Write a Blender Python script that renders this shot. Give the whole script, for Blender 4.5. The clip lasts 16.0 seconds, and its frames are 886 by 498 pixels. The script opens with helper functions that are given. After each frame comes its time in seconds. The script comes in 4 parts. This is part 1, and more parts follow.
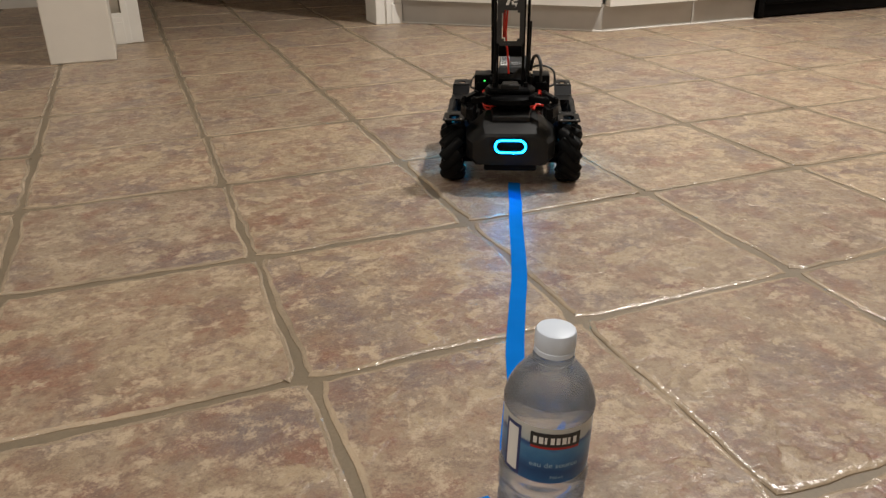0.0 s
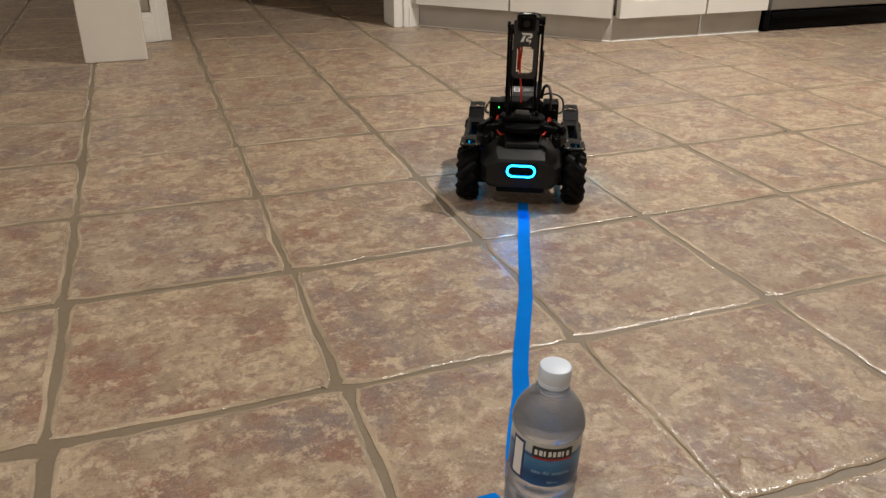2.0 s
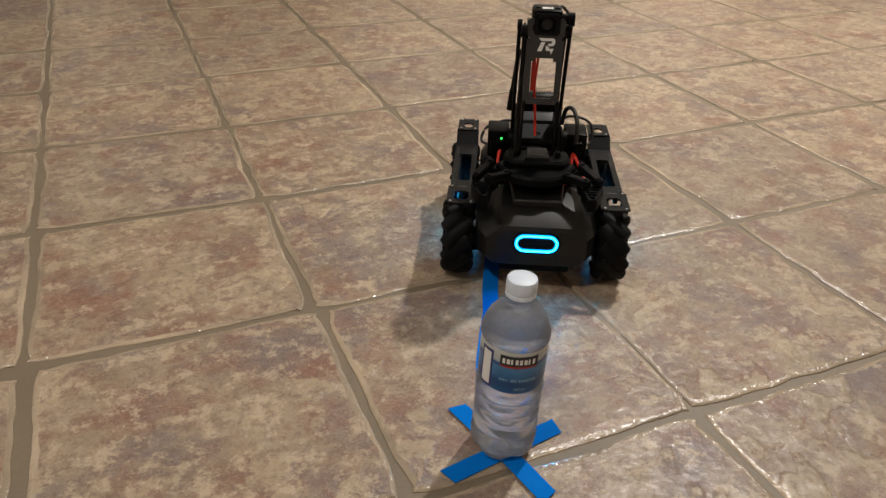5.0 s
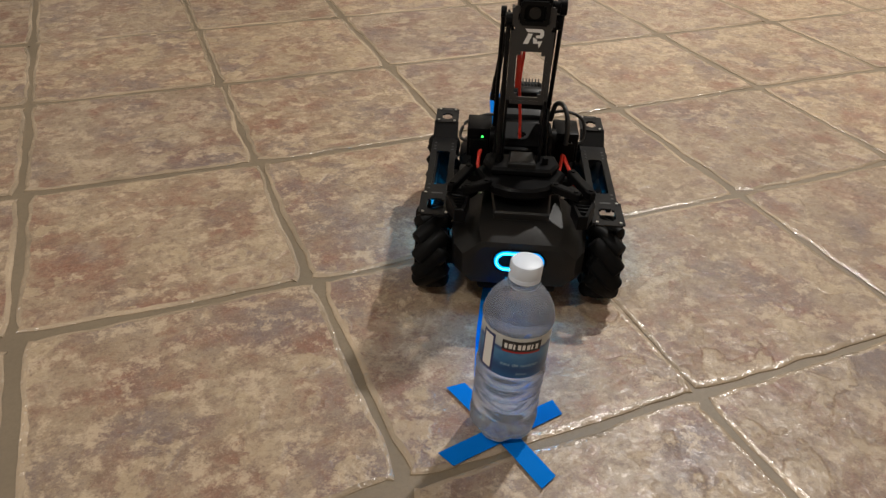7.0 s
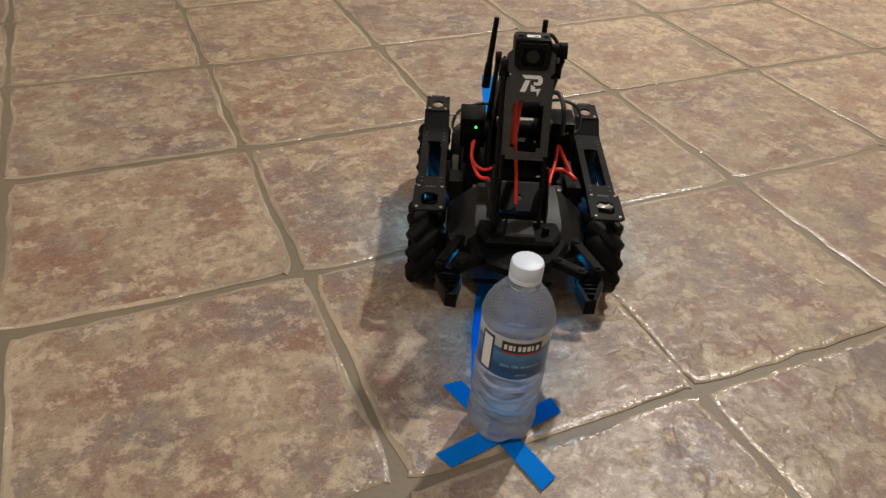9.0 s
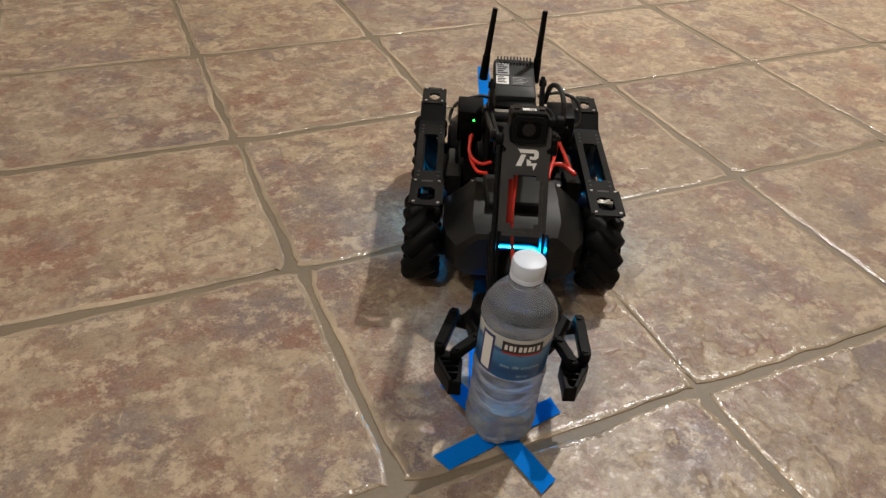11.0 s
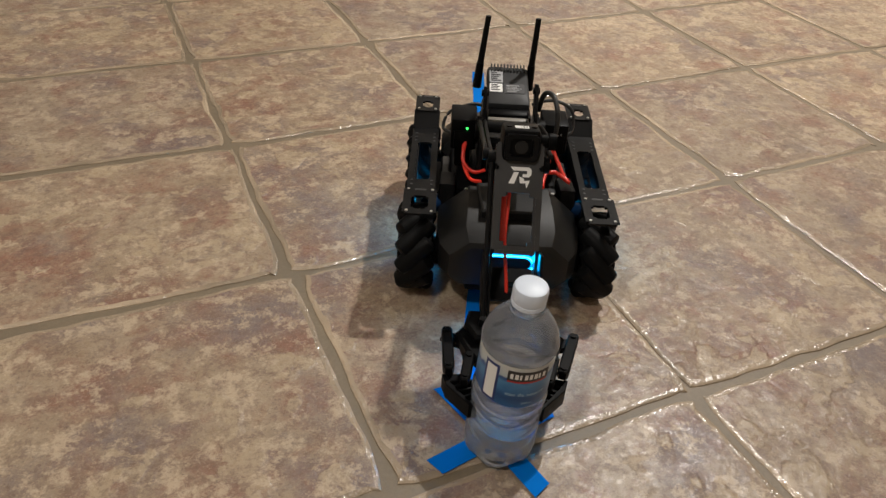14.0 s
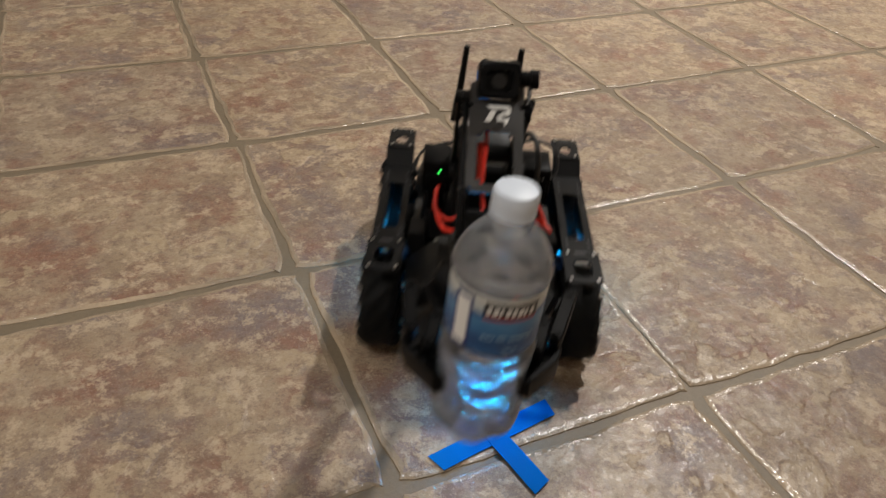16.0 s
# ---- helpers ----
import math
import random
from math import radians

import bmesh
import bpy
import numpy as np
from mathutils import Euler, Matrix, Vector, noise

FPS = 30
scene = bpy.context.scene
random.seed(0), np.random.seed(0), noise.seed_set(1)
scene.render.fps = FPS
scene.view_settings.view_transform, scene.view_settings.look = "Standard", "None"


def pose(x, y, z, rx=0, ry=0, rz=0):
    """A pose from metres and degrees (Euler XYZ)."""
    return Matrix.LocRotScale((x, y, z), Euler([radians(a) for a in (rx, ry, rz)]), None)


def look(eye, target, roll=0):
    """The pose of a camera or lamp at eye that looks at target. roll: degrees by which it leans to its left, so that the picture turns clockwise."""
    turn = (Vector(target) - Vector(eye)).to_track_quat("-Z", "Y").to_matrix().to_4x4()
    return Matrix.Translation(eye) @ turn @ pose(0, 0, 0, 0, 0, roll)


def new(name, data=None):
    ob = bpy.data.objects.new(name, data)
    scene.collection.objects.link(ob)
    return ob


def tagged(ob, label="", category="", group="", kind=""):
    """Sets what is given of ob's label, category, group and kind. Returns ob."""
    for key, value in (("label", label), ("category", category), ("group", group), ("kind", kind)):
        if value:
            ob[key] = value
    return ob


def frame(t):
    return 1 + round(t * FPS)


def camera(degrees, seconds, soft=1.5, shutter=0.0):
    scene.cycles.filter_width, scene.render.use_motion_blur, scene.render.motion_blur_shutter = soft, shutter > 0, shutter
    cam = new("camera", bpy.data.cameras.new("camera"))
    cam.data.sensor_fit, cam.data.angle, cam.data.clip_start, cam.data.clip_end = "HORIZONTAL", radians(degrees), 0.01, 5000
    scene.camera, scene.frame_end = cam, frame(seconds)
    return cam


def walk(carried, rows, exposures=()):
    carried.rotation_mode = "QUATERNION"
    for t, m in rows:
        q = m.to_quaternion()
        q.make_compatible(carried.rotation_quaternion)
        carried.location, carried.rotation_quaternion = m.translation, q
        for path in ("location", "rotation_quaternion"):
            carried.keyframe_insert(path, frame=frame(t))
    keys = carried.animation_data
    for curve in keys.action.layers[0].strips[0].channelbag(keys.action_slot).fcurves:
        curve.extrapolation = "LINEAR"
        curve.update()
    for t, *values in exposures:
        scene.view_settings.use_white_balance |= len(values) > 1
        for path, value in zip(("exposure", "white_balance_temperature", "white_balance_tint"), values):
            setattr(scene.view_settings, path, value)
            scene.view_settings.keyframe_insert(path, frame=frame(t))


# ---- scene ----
cam = camera(59.7, 16.0, soft=1.4, shutter=0.5)
PATH = [
    (0, (-0.109, -0.69, 0.465), (0.549, 1.004, -0.37), -0.9),
    (0.5, (-0.129, -0.723, 0.506), (0.533, 0.96, -0.349), -0.3),
    (1, (-0.147, -0.749, 0.549), (0.513, 0.929, -0.317), 0.3),
    (1.5, (-0.157, -0.765, 0.568), (0.484, 0.91, -0.317), 0.4),
    (2, (-0.16, -0.773, 0.572), (0.48, 0.907, -0.304), 0.6),
    (2.5, (-0.167, -0.786, 0.58), (0.486, 0.896, -0.283), 1.0),
    (3, (-0.171, -0.796, 0.58), (0.5, 0.876, -0.289), 1.2),
    (3.5, (-0.172, -0.804, 0.571), (0.512, 0.851, -0.318), 1.0),
    (4, (-0.17, -0.807, 0.561), (0.511, 0.828, -0.368), 0.6),
    (4.5, (-0.168, -0.803, 0.561), (0.515, 0.806, -0.411), 0.8),
    (7, (-0.157, -0.761, 0.569), (0.509, 0.757, -0.55), 2.3),
    (7.5, (-0.156, -0.753, 0.57), (0.51, 0.762, -0.553), 1.8),
    (8, (-0.157, -0.746, 0.581), (0.516, 0.77, -0.535), 1.6),
    (8.5, (-0.157, -0.742, 0.586), (0.521, 0.762, -0.545), 2.2),
    (9, (-0.155, -0.73, 0.574), (0.531, 0.738, -0.598), 2.9),
    (11.5, (-0.153, -0.711, 0.567), (0.551, 0.735, -0.622), 3.6),
    (12, (-0.152, -0.711, 0.567), (0.554, 0.737, -0.618), 3.5),
    (12.5, (-0.153, -0.712, 0.568), (0.557, 0.735, -0.616), 3.6),
    (13, (-0.155, -0.713, 0.569), (0.562, 0.731, -0.615), 3.8),
    (13.5, (-0.154, -0.713, 0.568), (0.561, 0.734, -0.613), 3.7),
    (14, (-0.152, -0.714, 0.567), (0.562, 0.737, -0.61), 3.7),
    (14.5, (-0.151, -0.714, 0.57), (0.564, 0.745, -0.597), 3.9),
    (15, (-0.153, -0.716, 0.567), (0.558, 0.744, -0.6), 3.7),
    (15.5, (-0.153, -0.717, 0.57), (0.551, 0.739, -0.607), 3.7),
    (16, (-0.153, -0.719, 0.572), (0.55, 0.733, -0.611), 3.9),
]
walk(cam, [(t, look(eye, target, roll)) for t, eye, target, roll in PATH], [(0.0, -0.02), (15.5, -0.01), (16.0, -0.15)])

# ---------------------------------------------------------------- light
world = bpy.data.worlds.new("room_dark")
scene.world = world
world.use_nodes = True
world.node_tree.nodes["Background"].inputs[0].default_value = (0.9, 0.75, 0.6, 1)
world.node_tree.nodes["Background"].inputs[1].default_value = 0.012


def key_fill_light(x, y, watts, radius, colour):
    data = bpy.data.lights.new("key_fill_lamp", "AREA")
    data.shape, data.size, data.energy, data.color = "DISK", radius * 2, watts, colour
    data.spread = radians(160)
    ob = new("key_fill_lamp", data)
    ob.matrix_world = pose(x, y, 2.425)
    return ob


# first set from the cast shadows, the rest guessed fills; none is in view
KEY_AND_FILLS = [(1.66, 0.80, 63, 0.05), (2.1, -1.3, 3, 0.075), (-1.8, 1.2, 13, 0.075), (-1.1, -0.9, 21, 0.075)]
for px, py, pw, pr in KEY_AND_FILLS:
    key_fill_light(px, py, pw, pr, (1.0, 0.955, 0.90))


# ---------------------------------------------------------------- materials
def nodes_of(name):
    m = bpy.data.materials.new(name)
    m.use_nodes = True
    nt = m.node_tree
    return m, nt, nt.nodes["Principled BSDF"]


def ramp(nt, source, stops):
    r = nt.nodes.new("ShaderNodeValToRGB")
    while len(r.color_ramp.elements) < len(stops):
        r.color_ramp.elements.new(0.5)
    for e, (p, c) in zip(r.color_ramp.elements, stops):
        e.position, e.color = p, (*c, 1)
    nt.links.new(source, r.inputs[0])
    return r.outputs[0]


def noise_tex(nt, vec, scale, detail=4, rough=0.55, distort=0.0):
    n = nt.nodes.new("ShaderNodeTexNoise")
    n.inputs["Scale"].default_value, n.inputs["Detail"].default_value = scale, detail
    n.inputs["Roughness"].default_value, n.inputs["Distortion"].default_value = rough, distort
    if vec is not None:
        nt.links.new(vec, n.inputs["Vector"])
    return n.outputs["Fac"]


def mixed(nt, fac, a, b, mode="MIX"):
    m = nt.nodes.new("ShaderNodeMix")
    m.data_type, m.blend_type = "RGBA", mode
    for sock, v in ((m.inputs[0], fac), (m.inputs[6], a), (m.inputs[7], b)):
        if hasattr(v, "is_linked"):
            nt.links.new(v, sock)
        elif isinstance(v, tuple):
            sock.default_value = (*v, 1)
        else:
            sock.default_value = v
    return m.outputs[2]


def bumped(nt, bsdf, height, strength, distance):
    b = nt.nodes.new("ShaderNodeBump")
    b.inputs["Strength"].default_value, b.inputs["Distance"].default_value = strength, distance
    nt.links.new(height, b.inputs["Height"])
    nt.links.new(b.outputs[0], bsdf.inputs["Normal"])


def simple(name, colour, rough, metal=0.0, grain=60.0, vary=0.25, bump=0.15, depth=0.0004, spec=0.5):
    """A plain surface with a fine grain and slow variation in tone and gloss."""
    m, nt, b = nodes_of(name)
    co = nt.nodes.new("ShaderNodeTexCoord").outputs["Object"]
    slow, fine = noise_tex(nt, co, 9, 3), noise_tex(nt, co, grain * 6, 3)
    dark = tuple(c * (1 - vary) for c in colour)
    light = tuple(min(1, c * (1 + vary)) for c in colour)
    nt.links.new(ramp(nt, slow, [(0.3, dark), (0.7, light)]), b.inputs["Base Color"])
    nt.links.new(ramp(nt, noise_tex(nt, co, 22, 4), [(0.3, (rough * 0.8,) * 3), (0.7, (min(1, rough * 1.2),) * 3)]), b.inputs["Roughness"])
    b.inputs["Metallic"].default_value = metal
    b.inputs["Specular IOR Level"].default_value = spec
    if bump:
        bumped(nt, b, fine, bump, depth)
    return m


def tile_material():
    """Glazed rustic stone-look tile: tan clouds, rust and grey-violet blotches and pale slate flakes, under a worn varnish."""
    m, nt, b = nodes_of("rustic_tile")
    geo = nt.nodes.new("ShaderNodeNewGeometry").outputs["Position"]
    info = nt.nodes.new("ShaderNodeObjectInfo")
    add = nt.nodes.new("ShaderNodeVectorMath")
    add.operation = "MULTIPLY_ADD"
    nt.links.new(info.outputs["Random"], add.inputs[0])
    add.inputs[1].default_value = (13.0, 7.0, 5.0)
    nt.links.new(geo, add.inputs[2])
    v = add.outputs[0]

    def shifted(x, y, z):
        o = nt.nodes.new("ShaderNodeVectorMath")
        o.inputs[1].default_value = (x, y, z)
        nt.links.new(v, o.inputs[0])
        return o.outputs[0]

    def mask(source, a, b, top):
        return ramp(nt, source, [(a, (0, 0, 0)), (b, (top,) * 3)])

    cloud = noise_tex(nt, v, 9.0, 10, 0.70)
    flake = noise_tex(nt, shifted(3, 1, 2), 20, 6, 0.52, 0.35)
    chip = noise_tex(nt, shifted(5, 8, 1), 48, 10, 0.74)
    speck = noise_tex(nt, v, 230, 6, 0.75)
    c = ramp(nt, cloud, [(0.30, (0.235, 0.172, 0.118)), (0.44, (0.300, 0.228, 0.155)), (0.56, (0.365, 0.288, 0.200)), (0.72, (0.275, 0.200, 0.145))])
    c = mixed(nt, mask(noise_tex(nt, shifted(9, 2, 4), 11.0, 12, 0.78), 0.47, 0.61, 0.88), c, (0.232, 0.114, 0.080))
    c = mixed(nt, mask(noise_tex(nt, shifted(1, 7, 3), 7.5, 12, 0.74), 0.49, 0.64, 0.88), c, (0.178, 0.142, 0.136))
    c = mixed(nt, mask(flake, 0.575, 0.590, 0.78), c, (0.410, 0.325, 0.218))
    c = mixed(nt, mask(chip, 0.52, 0.58, 0.52), c, (0.165, 0.105, 0.078))
    c = mixed(nt, mask(noise_tex(nt, shifted(2, 2, 8), 32, 12, 0.80), 0.515, 0.575, 0.82), c, (0.500, 0.400, 0.282))
    c = mixed(nt, mask(noise_tex(nt, shifted(4, 4, 4), 85, 9, 0.78), 0.53, 0.60, 0.50), c, (0.170, 0.110, 0.082))
    c = mixed(nt, mask(speck, 0.57, 0.66, 0.55), c, (0.130, 0.092, 0.070))
    c = mixed(nt, mask(noise_tex(nt, shifted(6, 1, 6), 300, 5, 0.75), 0.54, 0.66, 0.40), c, (0.50, 0.41, 0.30))
    tone = ramp(nt, info.outputs["Random"], [(0.0, (0.90, 0.89, 0.91)), (1.0, (1.08, 1.05, 1.01))])
    nt.links.new(mixed(nt, 1.0, c, tone, "MULTIPLY"), b.inputs["Base Color"])
    nt.links.new(ramp(nt, chip, [(0.40, (0.42,) * 3), (0.62, (0.58,) * 3)]), b.inputs["Roughness"])
    b.inputs["Specular IOR Level"].default_value = 0.22
    step = mask(flake, 0.540, 0.605, 0.8)
    hgt = nt.nodes.new("ShaderNodeMath")
    hgt.operation = "MULTIPLY_ADD"
    nt.links.new(ramp(nt, chip, [(0.42, (0, 0, 0)), (0.60, (1, 1, 1))]), hgt.inputs[0])
    hgt.inputs[1].default_value = 0.45
    nt.links.new(step, hgt.inputs[2])
    bumped(nt, b, hgt.outputs[0], 0.8, 0.0014)
    # thin uneven sealer film over the tile
    b.inputs["Coat Weight"].default_value = 0.50
    nt.links.new(ramp(nt, chip, [(0.40, (0.24,) * 3), (0.60, (0.42,) * 3)]), b.inputs["Coat Roughness"])
    film = nt.nodes.new("ShaderNodeBump")
    film.inputs["Strength"].default_value, film.inputs["Distance"].default_value = 0.9, 0.0018
    mixh = nt.nodes.new("ShaderNodeMath")
    mixh.operation = "MULTIPLY_ADD"
    nt.links.new(noise_tex(nt, v, 26, 6, 0.62), mixh.inputs[0])
    mixh.inputs[1].default_value = 2.2
    nt.links.new(step, mixh.inputs[2])
    nt.links.new(mixh.outputs[0], film.inputs["Height"])
    nt.links.new(film.outputs[0], b.inputs["Coat Normal"])
    return m


def grout_material():
    m, nt, b = nodes_of("grout")
    geo = nt.nodes.new("ShaderNodeNewGeometry").outputs["Position"]
    n1, n2 = noise_tex(nt, geo, 5, 5), noise_tex(nt, geo, 260, 4, 0.7)
    c = ramp(nt, n1, [(0.3, (0.160, 0.125, 0.082)), (0.7, (0.212, 0.166, 0.110))])
    nt.links.new(mixed(nt, ramp(nt, n2, [(0.4, (0, 0, 0)), (0.7, (0.4, 0.4, 0.4))]), c, (0.125, 0.098, 0.066)), b.inputs["Base Color"])
    b.inputs["Roughness"].default_value = 0.55
    bumped(nt, b, n2, 0.35, 0.001)
    return m


def glow(name, colour, strength):
    m = bpy.data.materials.new(name)
    m.use_nodes = True
    nt = m.node_tree
    nt.nodes.clear()
    e, o = nt.nodes.new("ShaderNodeEmission"), nt.nodes.new("ShaderNodeOutputMaterial")
    e.inputs[0].default_value, e.inputs[1].default_value = (*colour, 1), strength
    nt.links.new(e.outputs[0], o.inputs[0])
    return m


TILE, GROUT = tile_material(), grout_material()
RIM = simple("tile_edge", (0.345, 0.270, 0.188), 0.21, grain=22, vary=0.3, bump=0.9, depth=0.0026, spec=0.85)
WALL = simple("wall_paint", (0.70, 0.655, 0.58), 0.6, grain=80, vary=0.03, bump=0.2)
TRIM = simple("white_trim_paint", (0.80, 0.78, 0.73), 0.35, vary=0.03, bump=0.05)
KICK = simple("toe_kick_grey", (0.46, 0.44, 0.405), 0.45, vary=0.06, bump=0.05)
CEIL = simple("ceiling_paint", (0.78, 0.75, 0.70), 0.8, vary=0.03)
STEEL = simple("appliance_grey", (0.24, 0.225, 0.20), 0.4, vary=0.05)
PLASTIC = simple("black_plastic", (0.0032, 0.0032, 0.0035), 0.40, spec=0.065, vary=0.3, bump=0.25, depth=0.0003)
SHELL = simple("dark_shell_plastic", (0.0060, 0.0059, 0.0057), 0.42, spec=0.34, vary=0.3, bump=0.35, depth=0.0003)
METAL = simple("black_anodised_metal", (0.0035, 0.0035, 0.0038), 0.42, metal=0.0, spec=0.12, vary=0.25, bump=0.1)
RUBBER = simple("black_rubber", (0.0045, 0.0045, 0.0045), 0.48, spec=0.09, vary=0.3, bump=0.3)
SCREW = simple("steel_screw", (0.55, 0.54, 0.52), 0.3, metal=1.0, vary=0.1, bump=0)
GREYBOX = simple("grey_controller_plastic", (0.024, 0.025, 0.026), 0.6, spec=0.25, vary=0.15, bump=0.2)
FACE = simple("satin_black_metal", (0.016, 0.016, 0.0165), 0.40, vary=0.3, bump=0.15, spec=0.6)
WIRE = simple("red_wire", (0.78, 0.040, 0.022), 0.4, vary=0.15, bump=0)
CABLE = simple("black_cable", (0.012, 0.012, 0.012), 0.5, vary=0.2, bump=0)
BLUEPART = simple("blue_metal", (0.008, 0.05, 0.15), 0.35, metal=0.4, vary=0.2, bump=0)
TAPE = simple("blue_painters_tape", (0.001, 0.150, 0.56), 0.7, grain=90, vary=0.12, bump=0.4, depth=0.0004, spec=0.03)
WHITE = simple("white_print", (0.75, 0.75, 0.73), 0.5, vary=0.04, bump=0)
STICKER = simple("pale_sticker", (0.32, 0.33, 0.34), 0.5, vary=0.06, bump=0)
INK = simple("dark_print", (0.02, 0.02, 0.022), 0.5, vary=0.1, bump=0)
LED = glow("blue_led_edge", (0.002, 0.36, 1.0), 1.25)
LED_CORE = glow("cyan_led", (0.0004, 0.100, 0.25), 1050.0)
SIDE_LED = glow("side_led", (0.001, 0.17, 0.40), 130.0)
GREEN = glow("green_led", (0.05, 1.0, 0.12), 3.0)
LAMP = glow("lamp_diffuser", (1.0, 0.90, 0.78), 6.0)


# ---------------------------------------------------------------- mesh helpers
def finish(name, bm, mats, smooth=None):
    me = bpy.data.meshes.new(name)
    bmesh.ops.recalc_face_normals(bm, faces=bm.faces)
    bm.to_mesh(me)
    bm.free()
    for m in mats if isinstance(mats, (list, tuple)) else [mats]:
        me.materials.append(m)
    if smooth is not None:
        me.polygons.foreach_set("use_smooth", [True] * len(me.polygons))
        me.set_sharp_from_angle(angle=radians(smooth))
    return me


def part(name, bm, material, parent, label="", smooth=35, at=None):
    ob = new(name, finish(name, bm, material, smooth))
    ob.parent = parent
    if at is not None:
        ob.matrix_basis = at
    if label:
        tagged(ob, label)
    return ob


def thing(name, label, category, at=None, group="", kind=""):
    ob = new(name)
    ob.empty_display_size = 0.02
    if at is not None:
        ob.matrix_basis = at
    return tagged(ob, label, category, group, kind)


def box(bm, lo, hi, bevel=0.0, m=None, segs=2):
    t = Matrix.Translation([(a + b) / 2 for a, b in zip(lo, hi)]) @ Matrix.Diagonal([abs(b - a) for a, b in zip(lo, hi)] + [1])
    r = bmesh.ops.create_cube(bm, size=1, matrix=(m @ t) if m else t)
    if bevel:
        es = list({e for v in r["verts"] for e in v.link_edges})
        bmesh.ops.bevel(bm, geom=es, offset=bevel, segments=segs, affect="EDGES", profile=0.5)
    return bm


def rod(bm, a, b, r, n=12, r2=None):
    a, b = Vector(a), Vector(b)
    d = b - a
    m = Matrix.Translation((a + b) / 2) @ d.to_track_quat("Z", "Y").to_matrix().to_4x4()
    bmesh.ops.create_cone(bm, cap_ends=True, segments=n, radius1=r, radius2=r if r2 is None else r2, depth=d.length, matrix=m)
    return bm


def prism(bm, outline, lo, hi, axis="z", m=None, bevel=0.0):
    """An outline of 2D points pushed out along an axis from lo to hi."""
    def at(p, h):
        v = {"z": (p[0], p[1], h), "x": (h, p[0], p[1]), "y": (p[0], h, p[1])}[axis]
        return (m @ Vector(v)) if m else Vector(v)
    a = [bm.verts.new(at(p, lo)) for p in outline]
    b = [bm.verts.new(at(p, hi)) for p in outline]
    n = len(outline)
    fs = [bm.faces.new(a), bm.faces.new(b)] + [bm.faces.new((a[i], a[(i + 1) % n], b[(i + 1) % n], b[i])) for i in range(n)]
    if bevel:
        es = list({e for f in fs[:2] for e in f.edges})
        bmesh.ops.bevel(bm, geom=es, offset=bevel, segments=1, affect="EDGES")
    return bm


def loft(bm, sections, caps=True):
    """Rings of equal length joined one to the next."""
    rings = [[bm.verts.new(p) for p in s] for s in sections]
    n = len(rings[0])
    for r, s in zip(rings, rings[1:]):
        for i in range(n):
            bm.faces.new((r[i], r[(i + 1) % n], s[(i + 1) % n], s[i]))
    if caps:
        bm.faces.new(rings[0])
        bm.faces.new(rings[-1])
    return bm


def lathe(bm, profile, n=40, close=True):
    rings = [[bm.verts.new((r * math.cos(2 * math.pi * i / n), r * math.sin(2 * math.pi * i / n), z)) for i in range(n)] for r, z in profile]
    for a, b in zip(rings, rings[1:]):
        for i in range(n):
            bm.faces.new((a[i], a[(i + 1) % n], b[(i + 1) % n], b[i]))
    if close:
        bm.faces.new(rings[0])
        bm.faces.new(rings[-1])
    return bm


def tube(bm, pts, r, n=8, steps=6):
    """A round cable along a smooth line through the points."""
    P = [Vector(p) for p in pts]
    line = []
    for i in range(len(P) - 1):
        p0, p1, p2, p3 = P[max(i - 1, 0)], P[i], P[i + 1], P[min(i + 2, len(P) - 1)]
        for k in range(steps):
            t = k / steps
            line.append(0.5 * ((2 * p1) + (p2 - p0) * t + (2 * p0 - 5 * p1 + 4 * p2 - p3) * t * t + (3 * p1 - p0 - 3 * p2 + p3) * t ** 3))
    line.append(P[-1])
    rings, side = [], Vector((0.3, 0.5, 0.8)).normalized()
    for i, c in enumerate(line):
        d = (line[min(i + 1, len(line) - 1)] - line[max(i - 1, 0)]).normalized()
        u = d.cross(side).normalized() if abs(d.dot(side)) < 0.98 else d.orthogonal().normalized()
        w = d.cross(u)
        rings.append([c + r * (math.cos(2 * math.pi * k / n) * u + math.sin(2 * math.pi * k / n) * w) for k in range(n)])
    return loft(bm, rings)


def holed(bm, lo, hi, hlo, hhi, z0, z1, m=None, corner=0.0):
    """A flat plate with one rectangular hole through it; its outer corners cut by `corner`."""
    def ring(a, b, z):
        pts = [(a[0], a[1], z), (b[0], a[1], z), (b[0], b[1], z), (a[0], b[1], z)]
        return [bm.verts.new((m @ Vector(p)) if m else p) for p in pts]
    ot, it, ob, ib = ring(lo, hi, z1), ring(hlo, hhi, z1), ring(lo, hi, z0), ring(hlo, hhi, z0)
    up = []
    for i in range(4):
        j = (i + 1) % 4
        bm.faces.new((ot[i], ot[j], it[j], it[i]))
        bm.faces.new((ob[j], ob[i], ib[i], ib[j]))
        bm.faces.new((ot[i], ob[i], ob[j], ot[j]))
        bm.faces.new((it[j], ib[j], ib[i], it[i]))
        up += [(ot[i], ob[i]), (it[i], ib[i])]
    if corner:
        es = [bm.edges.get(e) for e in up]
        bmesh.ops.bevel(bm, geom=[e for e in es if e], offset=corner, segments=2, affect="EDGES")
    return bm


def screw(parent, p, r=0.0016):
    bm = bmesh.new()
    rod(bm, p, (p[0], p[1], p[2] + 0.0012), r, 8)
    return part("screw", bm, SCREW, parent, "steel screw head")


# ---------------------------------------------------------------- room shell
P = 0.33


def slab(name, lo, hi, mat, label, category, bevel=0.002):
    bm = bmesh.new()
    box(bm, lo, hi, bevel, segs=2)
    ob = new(name, finish(name, bm, mat))
    return tagged(ob, label, category, kind="structure")


